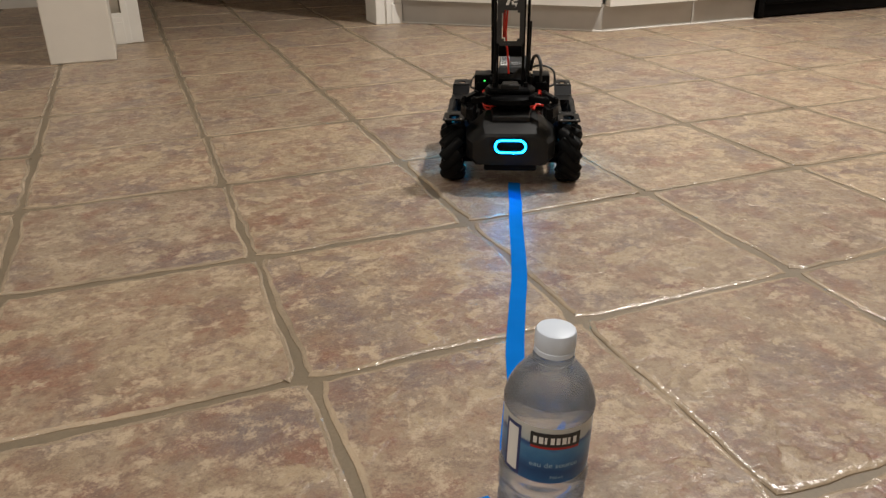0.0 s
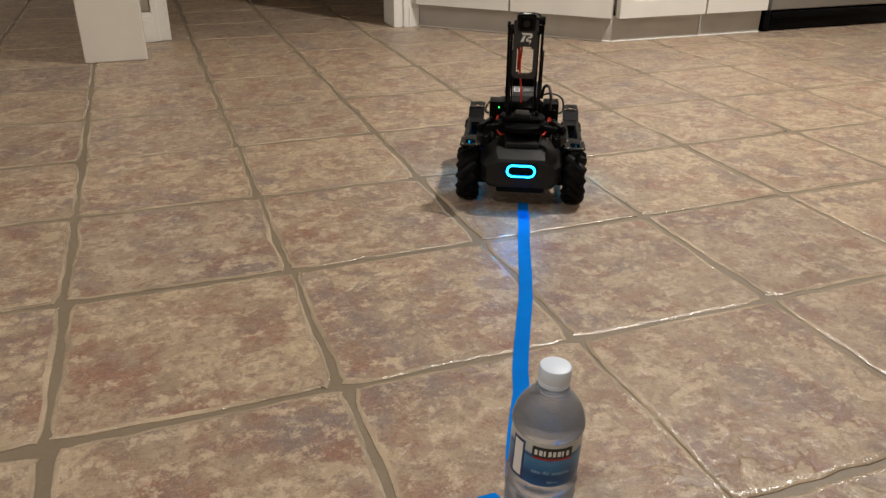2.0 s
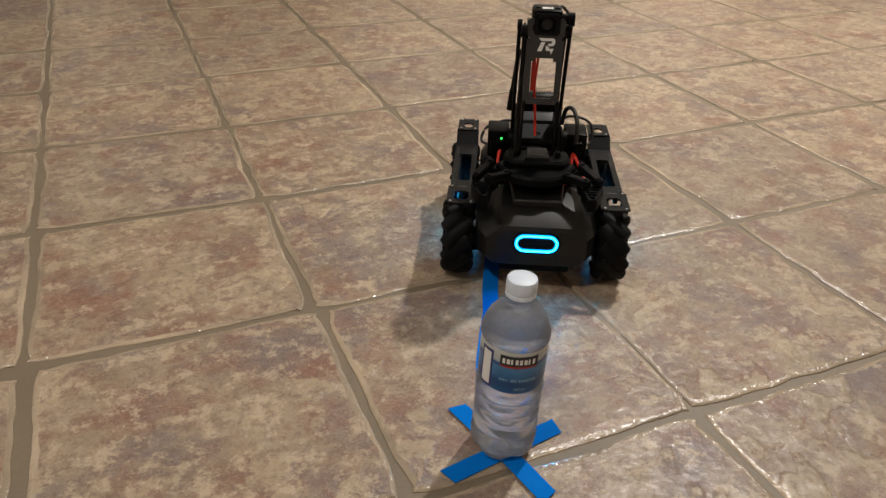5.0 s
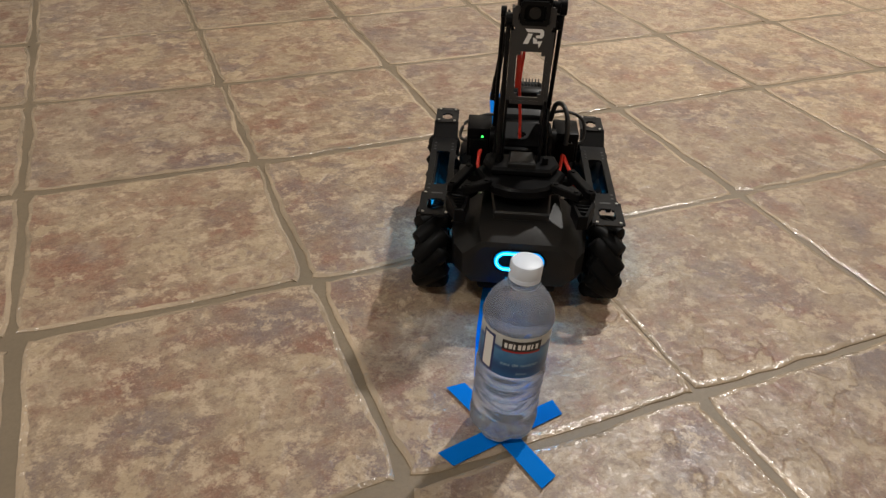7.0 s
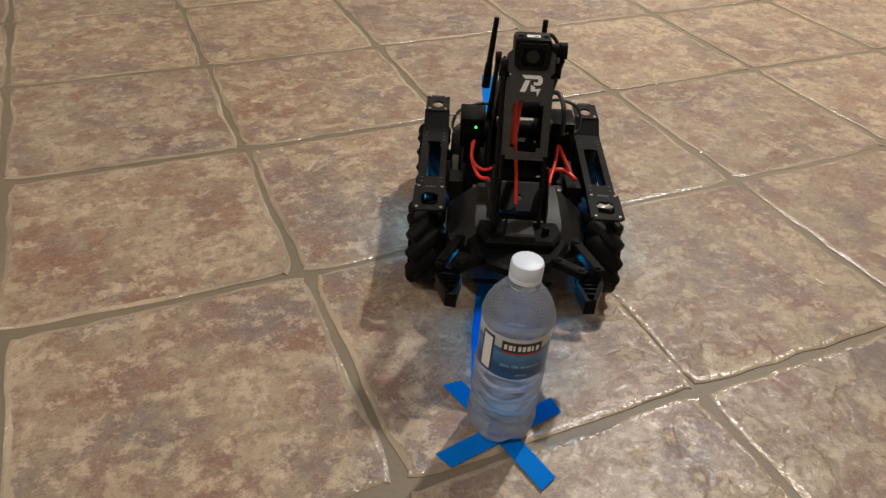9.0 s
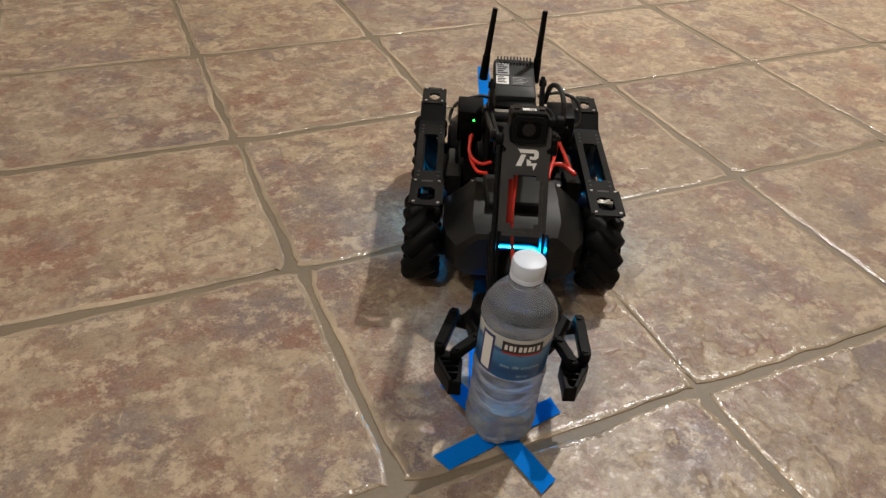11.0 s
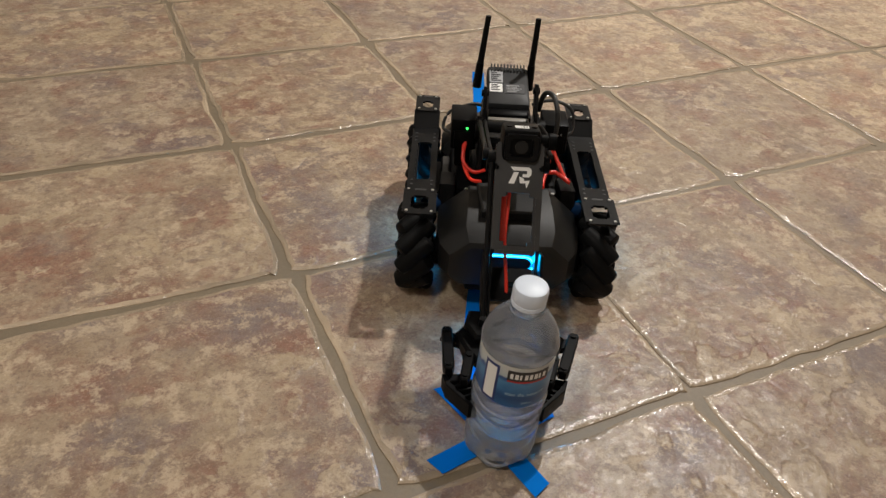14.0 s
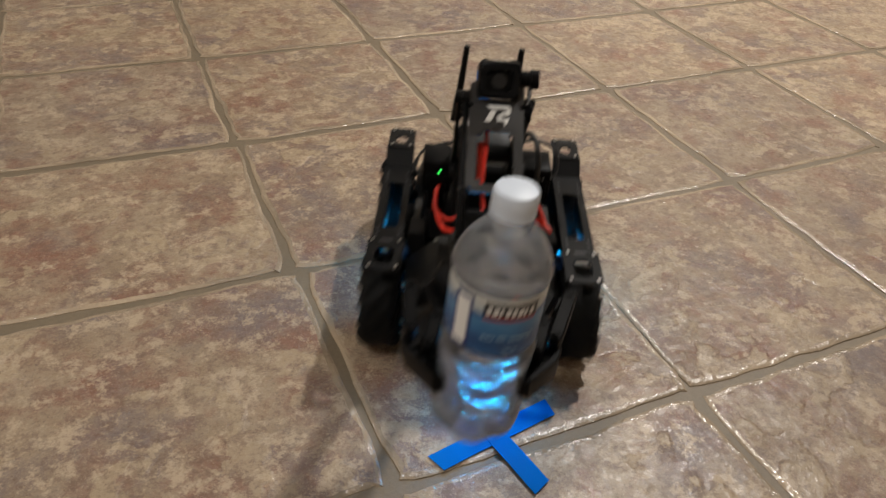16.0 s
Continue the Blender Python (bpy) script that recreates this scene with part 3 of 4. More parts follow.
# ---------------------------------------------------------------- robot
R_WHEEL, TRACK, BASE = 0.05, 0.101, 0.20
ARM_B, ARM_L = (0.10, 0.155), 0.166


def mecanum(parent, x, y, slant):
    """A wheel of twelve slanted rubber rollers between two hub discs."""
    w = new("wheel")
    w.parent = parent
    w.matrix_basis = pose(x, y, R_WHEEL)
    tagged(w, "black wheel with slanted rubber rollers")
    side = 1 if x > 0 else -1
    for s in (-1, 1):
        bm = bmesh.new()
        rod(bm, (s * 0.0150, 0, 0), (s * 0.0180, 0, 0), 0.0400, 32)
        rod(bm, (s * 0.0180, 0, 0), (s * 0.0198, 0, 0), 0.022, 20)
        part("hub_disc", bm, PLASTIC, w)
    bm = bmesh.new()
    rod(bm, (-0.0135, 0, 0), (0.0135, 0, 0), 0.026, 20)
    part("rim", bm, PLASTIC, w)
    bm = bmesh.new()
    prof = [(0.006, -0.0236), (0.0092, -0.0222), (0.0114, -0.0120), (0.0121, 0.0), (0.0114, 0.0120), (0.0092, 0.0222), (0.006, 0.0236)]
    lathe(bm, prof, 12)
    me = finish("roller", bm, RUBBER, 50)
    for k in range(12):
        ob = new("roller", me)
        ob.parent = w
        ob.matrix_basis = pose(0, 0, 0, k * 30 + 7) @ pose(0, 0, 0.0380) @ pose(0, 0, 0, 0, 90, 0) @ pose(0, 0, 0, slant, 0, 0)
    return w


def nose(parent, back=False):
    """Armoured end cover of the chassis with bevelled cheeks."""
    def sec(y, hw, z0, z1, ch):
        yy = (0.20 - y) if back else y
        return [(-hw + ch, yy, z0), (hw - ch, yy, z0), (hw, yy, z0 + ch), (hw, yy, z1 - ch * 1.6), (hw - ch * 1.8, yy, z1), (-hw + ch * 1.8, yy, z1), (-hw, yy, z1 - ch * 1.6), (-hw, yy, z0 + ch)]
    bm = bmesh.new()
    loft(bm, [sec(-0.056, 0.056, 0.050, 0.095, 0.009), sec(-0.053, 0.063, 0.045, 0.100, 0.011), sec(-0.036, 0.074, 0.040, 0.109, 0.015), (sec(-0.005, 0.078, 0.040, 0.117, 0.018)), sec(0.030, 0.078, 0.042, 0.119, 0.019), sec(0.042, 0.072, 0.045, 0.111, 0.019)])
    part("rear_cover" if back else "front_cover", bm, SHELL, parent, "dark bevelled armour cover", 25)
    if back:
        return
    bm = bmesh.new()
    prism(bm, [(-0.031, -0.024), (0.031, -0.024), (0.036, 0.034), (-0.036, 0.034)], 0.1110, 0.1225, "z", bevel=0.002)
    part("hood_panel", bm, SHELL, parent, "raised smooth hood panel")
    for x in (-0.048, 0.048):
        screw(parent, (x, 0.022, 0.1185), 0.0022)
    # lower lip of the bumper
    bm = bmesh.new()
    box(bm, (-0.045, -0.050, 0.033), (0.045, 0.0, 0.046), 0.004)
    part("bumper_lip", bm, PLASTIC, parent)


def stadium(w, h, n=10):
    r = h / 2
    pts = []
    for s, a0 in ((1, -90), (-1, 90)):
        for i in range(n + 1):
            a = radians(a0 + 180 * i / n)
            pts.append((s * (w / 2 - r) + r * math.cos(a), r * math.sin(a)))
    return pts


def led_ring(parent):
    """Oval light ring: a milky blue guide with a bright core line set in it."""
    def loop(name, big, small, y0, y1, mat, label):
        bm = bmesh.new()
        outer, inner = stadium(*big), stadium(*small)
        rows = [[(x, y, z + 0.0790) for x, z in ring] for ring, y in ((outer, y0), (outer, y1), (inner, y1), (inner, y0))]
        loft(bm, rows, caps=False)
        return part(name, bm, mat, parent, label)
    loop("led_ring", (0.0560, 0.0260), (0.0460, 0.0160), -0.0555, -0.0582, LED, "glowing blue oval light ring")
    loop("led_core", (0.0521, 0.0221), (0.0499, 0.0199), -0.0575, -0.0587, LED_CORE, "bright cyan core of the light ring")
    bm = bmesh.new()
    prism(bm, [(x, z + 0.0790) for x, z in stadium(0.061, 0.0310)], -0.0570, -0.0545, "y")
    part("led_bezel", bm, PLASTIC, parent)


def side_light(parent, s):
    """Side armour between the wheels with the same oval light ring."""
    bm = bmesh.new()
    prism(bm, [(0.058, 0.045), (0.142, 0.045), (0.138, 0.094), (0.062, 0.094)], s * 0.066, s * 0.077, "x", bevel=0.002)
    part("side_cover", bm, SHELL, parent, "dark side armour cover")
    bm = bmesh.new()
    outer, inner = stadium(0.052, 0.0245), stadium(0.043, 0.0155)
    rows = [[(s * x, y + 0.10, z + 0.069) for y, z in ring] for ring, x in ((outer, 0.0765), (outer, 0.0790), (inner, 0.0790), (inner, 0.0765))]
    loft(bm, rows, caps=False)
    # lip added to hide the glowing ring from above; its light still falls down
    lip = bmesh.new()
    prism(lip, [(s * 0.0765, 0.0830), (s * 0.0840, 0.0845), (s * 0.0845, 0.0870), (s * 0.0765, 0.0875)], 0.064, 0.136, "y", bevel=0.0006)
    part("added_side_lip", lip, PLASTIC, parent, "added lip that hides the side light from above")
    part("side_led_ring", bm, SIDE_LED, parent, "glowing cyan oval light ring")


def side_rail(parent, s):
    """Top rail over the wheels: two square-holed plates and a slotted bar between."""
    x0, x1 = s * 0.080, s * 0.1165
    for y0, y1, z in ((-0.027, 0.026, 0.1155), (0.196, 0.242, 0.1265)):
        lo, hi = min(x0, x1), max(x0, x1)
        if y0 > 0.1:
            lo, hi = lo + 0.0028, hi - 0.0028
        bm = bmesh.new()
        holed(bm, (lo, y0), (hi, y1), (lo + 0.0090, y0 + 0.010), (hi - 0.0090, y1 - 0.017), z - 0.0025, z, corner=0.003)
        p = part("mount_plate", bm, METAL, parent, "black square-holed mounting plate")
        for xx in (lo + 0.005, hi - 0.005):
            for yy in (y0 + 0.005, y1 - 0.005):
                screw(p, (xx, yy, z), 0.0017)
        bm = bmesh.new()
        prism(bm, [((lo + hi) / 2 + u, (y1 - 0.0045) + w) for u, w in stadium(0.013, 0.0032, 5)], z - 0.0002, z + 0.0003)
        part("slot", bm, INK, p, "long dark slot")
        for xx in (lo + 0.004, hi - 0.004):
            bm = bmesh.new()
            box(bm, (xx - 0.003, y0 + (0.001 if y0 > 0.1 else 0.036), 0.100), (xx + 0.003, y0 + (0.006 if y0 > 0.1 else 0.040), z - 0.0025), 0.001)
            part("plate_post", bm, PLASTIC, parent)
    lo, hi = min(x0, x1), max(x0, x1)
    bm = bmesh.new()
    holed(bm, (lo + 0.002, 0.025), (hi - 0.002, 0.178), (lo + 0.0095, 0.052), (hi - 0.0095, 0.140), 0.1085, 0.1110, corner=0.002)
    rail = part("rail", bm, METAL, parent, "black slotted side rail")
    bm = bmesh.new()
    prism(bm, [(0.178, 0.1085), (0.198, 0.1240), (0.198, 0.1265), (0.178, 0.1110)], lo + 0.002, hi - 0.002, "x")
    part("rail_step", bm, METAL, parent)
    # small bolt holes as dark studs along the rail
    for yy in (0.031, 0.040, 0.049, 0.144, 0.153, 0.162):
        for xx in (lo + 0.007, hi - 0.007):
            bm = bmesh.new()
            rod(bm, (xx, yy, 0.1110), (xx, yy, 0.1116), 0.0016, 8)
            part("hole_rim", bm, INK, rail)
    bm = bmesh.new()
    box(bm, (lo + 0.004, 0.02, 0.078), (lo + 0.010 if s > 0 else lo + 0.012, 0.175, 0.1085), 0.001)
    box(bm, (hi - 0.010, 0.05, 0.086), (hi - 0.004, 0.14, 0.1085), 0.001)
    part("rail_web", bm, PLASTIC, parent)


def chassis(r):
    bm = bmesh.new()
    box(bm, (-0.066, 0.036, 0.034), (0.066, 0.164, 0.094), 0.006)
    box(bm, (-0.058, 0.05, 0.094), (0.058, 0.15, 0.103), 0.003)
    part("chassis", bm, PLASTIC, r, "black plastic chassis")
    nose(r)
    nose(r, True)
    led_ring(r)
    for s in (-1, 1):
        side_rail(r, s)
        side_light(r, s)
        for y in (0.0, BASE):
            bm = bmesh.new()
            rod(bm, (s * 0.060, y, R_WHEEL), (s * 0.088, y, R_WHEEL), 0.016, 16)
            part("axle_motor", bm, PLASTIC, r)
        bm = bmesh.new()
        rod(bm, (s * 0.072, 0.052, 0.083), (s * 0.090, 0.030, 0.090), 0.010, 14)
        part("blue_bushing", bm, BLUEPART, r, "blue metal bushing")
        bm = bmesh.new()
        prism(bm, [(0.03, 0.082), (0.09, 0.082), (0.085, 0.103), (0.045, 0.110)], s * 0.060, s * 0.078, "x", bevel=0.001)
        part("cheek", bm, PLASTIC, r)


def arm_base(r):
    bm = bmesh.new()
    box(bm, (-0.042, 0.062, 0.103), (0.042, 0.145, 0.112), 0.002)
    for s in (-1, 1):
        prism(bm, [(0.070, 0.112), (0.140, 0.112), (0.124, 0.166), (0.086, 0.166)], s * 0.030, s * 0.035, "x", bevel=0.001)
    part("arm_bracket", bm, METAL, r, "black metal arm bracket")
    for s in (-1, 1):
        bm = bmesh.new()
        x0, x1 = sorted((s * 0.038, s * 0.068))
        box(bm, (x0, 0.096, 0.128), (x1, 0.138, 0.166), 0.002)
        box(bm, (x0 + 0.004, 0.092, 0.132), (x1 - 0.004, 0.097, 0.153), 0.001)
        box(bm, (x0 + 0.006, 0.100, 0.103), (x1 - 0.006, 0.132, 0.128), 0.002)
        v = part("servo", bm, PLASTIC, r, "black square servo motor")
        bm = bmesh.new()
        rod(bm, (s * 0.034, 0.10, 0.155), (s * 0.040, 0.10, 0.155), 0.013, 20)
        part("servo_horn", bm, METAL, v)
        bm = bmesh.new()
        if s < 0:
            box(bm, (-0.0505, 0.0955, 0.1545), (-0.0480, 0.0962, 0.1570))
            part("status_light", bm, GREEN, v, "small green light")
        else:
            for k in range(5):
                box(bm, (0.047 + k * 0.003, 0.0955, 0.146), (0.0485 + k * 0.003, 0.0962, 0.146 + 0.003 + k * 0.0016))
            part("marking", bm, STICKER, v, "pale printed marks")
    for x, lean in ((-0.0330, 0.0), (0.0270, 0.014)):
        bm = bmesh.new()
        prism(bm, [(0.092, 0.152), (0.110, 0.150), (0.126 + lean, 0.188), (0.124 + lean, 0.197), (0.115 + lean, 0.200), (0.106 + lean, 0.192)], x, x + 0.0042, "x", bevel=0.0008)
        rod(bm, (x - 0.002, 0.116 + lean, 0.192), (x + 0.006, 0.116 + lean, 0.192), 0.004, 12)
        part("crank_plate", bm, METAL, r, "black crank plate of the arm linkage")
    # gearbox between the brackets
    bm = bmesh.new()
    box(bm, (-0.026, 0.078, 0.112), (0.026, 0.128, 0.150), 0.004)
    rod(bm, (-0.034, 0.10, 0.155), (0.034, 0.10, 0.155), 0.009, 18)
    part("gearbox", bm, PLASTIC, r)
    bm = bmesh.new()
    box(bm, (-0.024, 0.128, 0.146), (0.024, 0.136, 0.153), 0.001)
    part("spacer_bar", bm, STEEL, r, "bare grey metal spacer bar")


def controller(r):
    """Grey controller box on its tilted mount behind the arm, with two stick antennas."""
    m = pose(0.001, 0.150, 0.1640, 10, 0, 0) @ Matrix.Diagonal((0.83, 1, 1, 1))
    bm = bmesh.new()
    box(bm, (-0.031, 0.0, -0.020), (0.031, 0.082, 0.0), 0.004, m)
    c = part("controller_box", bm, GREYBOX, r, "dark grey controller box with pale stickers")
    bm = bmesh.new()
    for k in range(11):
        box(bm, (-0.026 + k * 0.005, 0.068, 0.0), (-0.024 + k * 0.005, 0.082, 0.003), 0, m)
    part("cooling_fin", bm, GREYBOX, c)
    for (x0, x1, y0, y1), mat, lab in (((-0.028, -0.008, 0.044, 0.070), STICKER, "pale grey sticker"), ((-0.028, -0.009, 0.024, 0.041), WHITE, "white sticker"), ((-0.006, 0.024, 0.022, 0.042), INK, "black sticker")):
        bm = bmesh.new()
        box(bm, (x0, y0, 0.0), (x1, y1, 0.0006), 0, m)
        part("sticker", bm, mat, c, lab)
    for k in range(5):
        bm = bmesh.new()
        box(bm, (-0.003, 0.0245 + k * 0.0032, 0.0006), (0.012 + (k % 3) * 0.004, 0.0256 + k * 0.0032, 0.001), 0, m)
        part("print_line", bm, STICKER, c, "pale unreadable print")
    for k in range(5):
        bm = bmesh.new()
        box(bm, (-0.026, 0.047 + k * 0.0042, 0.0006), (-0.0105 - (k * 2 % 3) * 0.003, 0.0492 + k * 0.0042, 0.001), 0, m)
        part("print_line", bm, INK, c, "dark unreadable print")
    for k in range(4):
        bm = bmesh.new()
        box(bm, (-0.026, 0.027 + k * 0.0035, 0.0006), (-0.013 - (k % 2) * 0.003, 0.0285 + k * 0.0035, 0.001), 0, m)
        part("print_line", bm, INK, c, "dark unreadable print")
    bm = bmesh.new()
    box(bm, (-0.030, -0.014, -0.030), (0.030, 0.001, -0.006), 0.003, m)
    box(bm, (-0.012, -0.0145, -0.012), (0.012, -0.0135, -0.009), 0.0, m)
    part("box_mount", bm, PLASTIC, r)
    bm = bmesh.new()
    box(bm, (-0.03, 0.150, 0.10), (0.03, 0.20, 0.148), 0.003)
    part("box_pedestal", bm, PLASTIC, r)
    for s, lean in ((-1, 0.008), (1, 0.003)):
        a = new("antenna")
        a.parent = r
        tagged(a, "black stick antenna")
        x = 0.0305 if s > 0 else -0.0365
        bm = bmesh.new()
        rod(bm, (x, 0.226, 0.150), (x + lean * 0.3, 0.229, 0.182), 0.0058, 12, 0.0048)
        part("antenna_joint", bm, PLASTIC, a)
        bm = bmesh.new()
        rod(bm, (x + lean * 0.3, 0.229, 0.180), (x + lean, 0.233, 0.2415), 0.0042, 12, 0.0034)
        part("antenna_rod", bm, RUBBER, a)


def cables(r):
    for pts, rad, mat, lab in (
        ([(-0.050, 0.094, 0.140), (-0.052, 0.075, 0.125), (-0.040, 0.066, 0.116), (-0.026, 0.068, 0.118)], 0.0022, WIRE, "red cable"),
        ([(-0.052, 0.094, 0.138), (-0.051, 0.078, 0.120), (-0.043, 0.055, 0.113), (-0.032, 0.040, 0.119)], 0.0022, WIRE, "red cable"),
        ([(0.050, 0.094, 0.140), (0.047, 0.075, 0.126), (0.040, 0.050, 0.117), (0.038, 0.035, 0.119)], 0.0022, WIRE, "red cable"),
        ([(0.051, 0.094, 0.139), (0.058, 0.080, 0.128), (0.067, 0.066, 0.114), (0.072, 0.060, 0.112)], 0.0022, WIRE, "red cable"),
        ([(0.034, 0.068, 0.114), (0.046, 0.070, 0.118), (0.058, 0.072, 0.117), (0.070, 0.062, 0.113)], 0.0027, WIRE, "red cable"),
        ([(0.066, 0.120, 0.140), (0.078, 0.130, 0.144), (0.075, 0.140, 0.166), (0.052, 0.145, 0.174), (0.028, 0.148, 0.166)], 0.0020, CABLE, "black cable loop"),
        ([(-0.066, 0.120, 0.136), (-0.077, 0.130, 0.138), (-0.070, 0.140, 0.154), (-0.044, 0.146, 0.163), (-0.030, 0.150, 0.160)], 0.0020, CABLE, "black cable loop"),
        ([(0.034, 0.128, 0.168), (0.038, 0.122, 0.192), (0.046, 0.104, 0.198), (0.051, 0.086, 0.184), (0.051, 0.082, 0.158)], 0.0030, CABLE, "thick black cable loop"),
    ):
        bm = bmesh.new()
        tube(bm, pts, rad)
        part("cable", bm, mat, r, lab, 60)


def lower_arm(r):
    """Lower arm: from its pivot at the origin up along local z to the elbow."""
    a = new("lower_arm")
    a.parent = r
    tagged(a, "black metal lower arm with paired links")
    for x, w in ((-0.0315, 0.0035), (0.0185, 0.003)):
        bm = bmesh.new()
        prism(bm, [(-0.012, -0.008), (0.012, -0.008), (0.010, 0.05), (0.008, 0.12), (0.010, ARM_L + 0.006), (-0.010, ARM_L + 0.006), (-0.008, 0.12), (-0.010, 0.05)], x, x + w, "x", bevel=0.001)
        part("link_plate", bm, METAL, a)
    for x in (-0.0355, 0.0270):
        bm = bmesh.new()
        rod(bm, (x, 0.009, 0.004), (x, 0.009, ARM_L + 0.004), 0.0026, 10)
        if x < 0:
            for z in (0.004, ARM_L + 0.004):
                rod(bm, (x - 0.003, 0.009, z), (x + 0.003, 0.009, z), 0.006, 14)
        part("push_rod", bm, METAL, a, "thin black push rod")
    bm = bmesh.new()
    box(bm, (-0.032, -0.006, 0.050), (0.020, 0.006, 0.075), 0.002)
    part("cross_brace", bm, METAL, a)
    return a


FX = -0.004


def fore_arm(r):
    """Forearm: from the elbow at the origin down along local -z to the wrist; its face looks along -y."""
    a = new("forearm")
    a.parent = r
    tagged(a, "black channel forearm with a white emblem and a rounded window")
    bm = bmesh.new()
    up = Matrix(((1, 0, 0, 0), (0, 0, -1, 0), (0, 1, 0, 0), (0, 0, 0, 1)))
    holed(bm, (FX - 0.0228, -0.087), (FX + 0.0228, -0.004), (FX - 0.0150, -0.079), (FX + 0.0150, -0.029), 0.0125, 0.015, m=up, corner=0.004)
    holed(bm, (FX - 0.0228, -0.0041), (FX + 0.0228, 0.018), (FX - 0.0165, 0.0015), (FX + 0.0165, 0.0125), 0.0125, 0.015, m=up, corner=0.002)
    part("face_plate", bm, FACE, a, "black face plate with a rounded window")
    for s in (-1, 1):
        bm = bmesh.new()
        x0, x1 = sorted((FX + s * 0.0200, FX + s * 0.0226))
        prism(bm, [(-0.0125, 0.014), (0.012, 0.014), (0.012, -0.02), (0.008, -0.09), (0.008, -ARM_L - 0.008), (-0.008, -ARM_L - 0.008), (-0.010, -0.10), (-0.0125, -0.086)], x0, x1, "x", bevel=0.0008)
        part("side_plate", bm, METAL, a)
        bm = bmesh.new()
        rod(bm, (FX + s * 0.0215, 0, -ARM_L), (FX + s * 0.025, 0, -ARM_L), 0.006, 14)
        part("pivot_boss", bm, PLASTIC, a)
        bm = bmesh.new()
        rod(bm, (FX + s * 0.0215, 0, 0), (FX + s * 0.030, 0, 0), 0.008, 16)
        part("pivot_boss", bm, PLASTIC, a)
    bm = bmesh.new()
    rod(bm, (-0.0300, -0.012, 0.004), (-0.0300, -0.012, -ARM_L), 0.0026, 10)
    for z in (0.004, -ARM_L):
        rod(bm, (-0.0335, -0.012, z), (-0.0265, -0.012, z), 0.006, 14)
    part("push_rod", bm, METAL, a, "thin black push rod")
    # emblem: a bold slanted letter shape over a bolt
    F = Matrix(((1, 0, 0, 0), (0, 0, -1, 0), (0, 1, 0, 0), (0, 0, 0, 1)))
    e = new("emblem")
    e.parent = a
    tagged(e, "white angular emblem")
    s = 0.00118
    shapes = (
        [(-7, 5), (8, 5), (10, 3), (10, -1), (8, -3), (3, -3), (3, -0.5), (6.5, -0.5), (6.5, 2), (-4.5, 2)],
        [(-4, 0.8), (0, 0.8), (-3.5, -8.5), (-8, -8.5)],
        [(0.5, -2.5), (4.5, -4.5), (4, -6), (9, -5.5), (6.5, -12), (5.5, -7.8), (1, -8)],
    )
    for sh in shapes:
        bm = bmesh.new()
        prism(bm, [(FX + x * s, y * s - 0.0105) for x, y in sh], 0.0150, 0.0154, "z", m=F)
        part("emblem_piece", bm, WHITE, e)
    bm = bmesh.new()
    tube(bm, [(-0.012, 0.004, 0.0), (-0.010, 0.006, -0.03), (-0.012, 0.006, -0.07), (-0.008, 0.012, -0.11), (-0.006, 0.014, -0.138)], 0.0018)
    part("wire", bm, WIRE, a, "red cable", 60)
    bm = bmesh.new()
    box(bm, (-0.0175, 0.002, -0.075), (-0.0125, 0.006, -0.030), 0.001)
    part("red_strap", bm, WIRE, a, "red strap inside the channel")
    return a


def elbow_camera(r):
    """Camera block that the linkage keeps level over the elbow, with a barrel at its side."""
    bm = bmesh.new()
    box(bm, (FX - 0.0175, -0.019, 0.004), (FX + 0.0185, 0.018, 0.035), 0.0045)
    c = part("camera_block", bm, PLASTIC, r, "black camera block with a square lens hood")
    bm = bmesh.new()
    holed(bm, (FX - 0.0150, 0.006), (FX + 0.0160, 0.031), (FX - 0.0105, 0.010), (FX + 0.0115, 0.027), 0.019, 0.0225, m=Matrix(((1, 0, 0, 0), (0, 0, -1, 0), (0, 1, 0, 0), (0, 0, 0, 1))), corner=0.002)
    part("lens_hood", bm, METAL, c)
    bm = bmesh.new()
    rod(bm, (FX + 0.0005, -0.0185, 0.0185), (FX + 0.0005, -0.0200, 0.0185), 0.0062, 20)
    part("lens", bm, SHELL, c, "dark glossy lens")
    bm = bmesh.new()
    rod(bm, (FX + 0.0180, -0.004, 0.022), (FX + 0.031, -0.004, 0.022), 0.0065, 16)
    rod(bm, (FX + 0.027, -0.004, 0.022), (FX + 0.034, -0.004, 0.022), 0.0082, 16)
    part("camera_barrel", bm, PLASTIC, c)
    bm = bmesh.new()
    box(bm, (FX - 0.0060, -0.0125, 0.0345), (FX + 0.0070, -0.0020, 0.0354))
    part("camera_sticker", bm, WHITE, c, "white sticker with dark print")
    for x in (FX - 0.0115, FX + 0.0125):
        bm = bmesh.new()
        rod(bm, (x, -0.007, 0.0340), (x, -0.007, 0.0362), 0.0028, 12)
        part("camera_bolt", bm, METAL, c)
    bm = bmesh.new()
    for k in range(4):
        box(bm, (FX + 0.0012 + k * 0.0012, -0.0100, 0.0354), (FX + 0.0018 + k * 0.0012, -0.0050, 0.0356))
    part("sticker_print", bm, INK, c, "dark unreadable print")
    bm = bmesh.new()
    tube(bm, [(FX + 0.012, 0.016, 0.024), (FX + 0.020, 0.030, 0.030), (FX + 0.030, 0.030, 0.018), (FX + 0.028, 0.014, 0.0)], 0.0020)
    part("camera_cable", bm, CABLE, c, "black cable loop", 60)
    return c


OUTER_AT, INNER_AT = (0.060, -0.013), (0.039, -0.045)


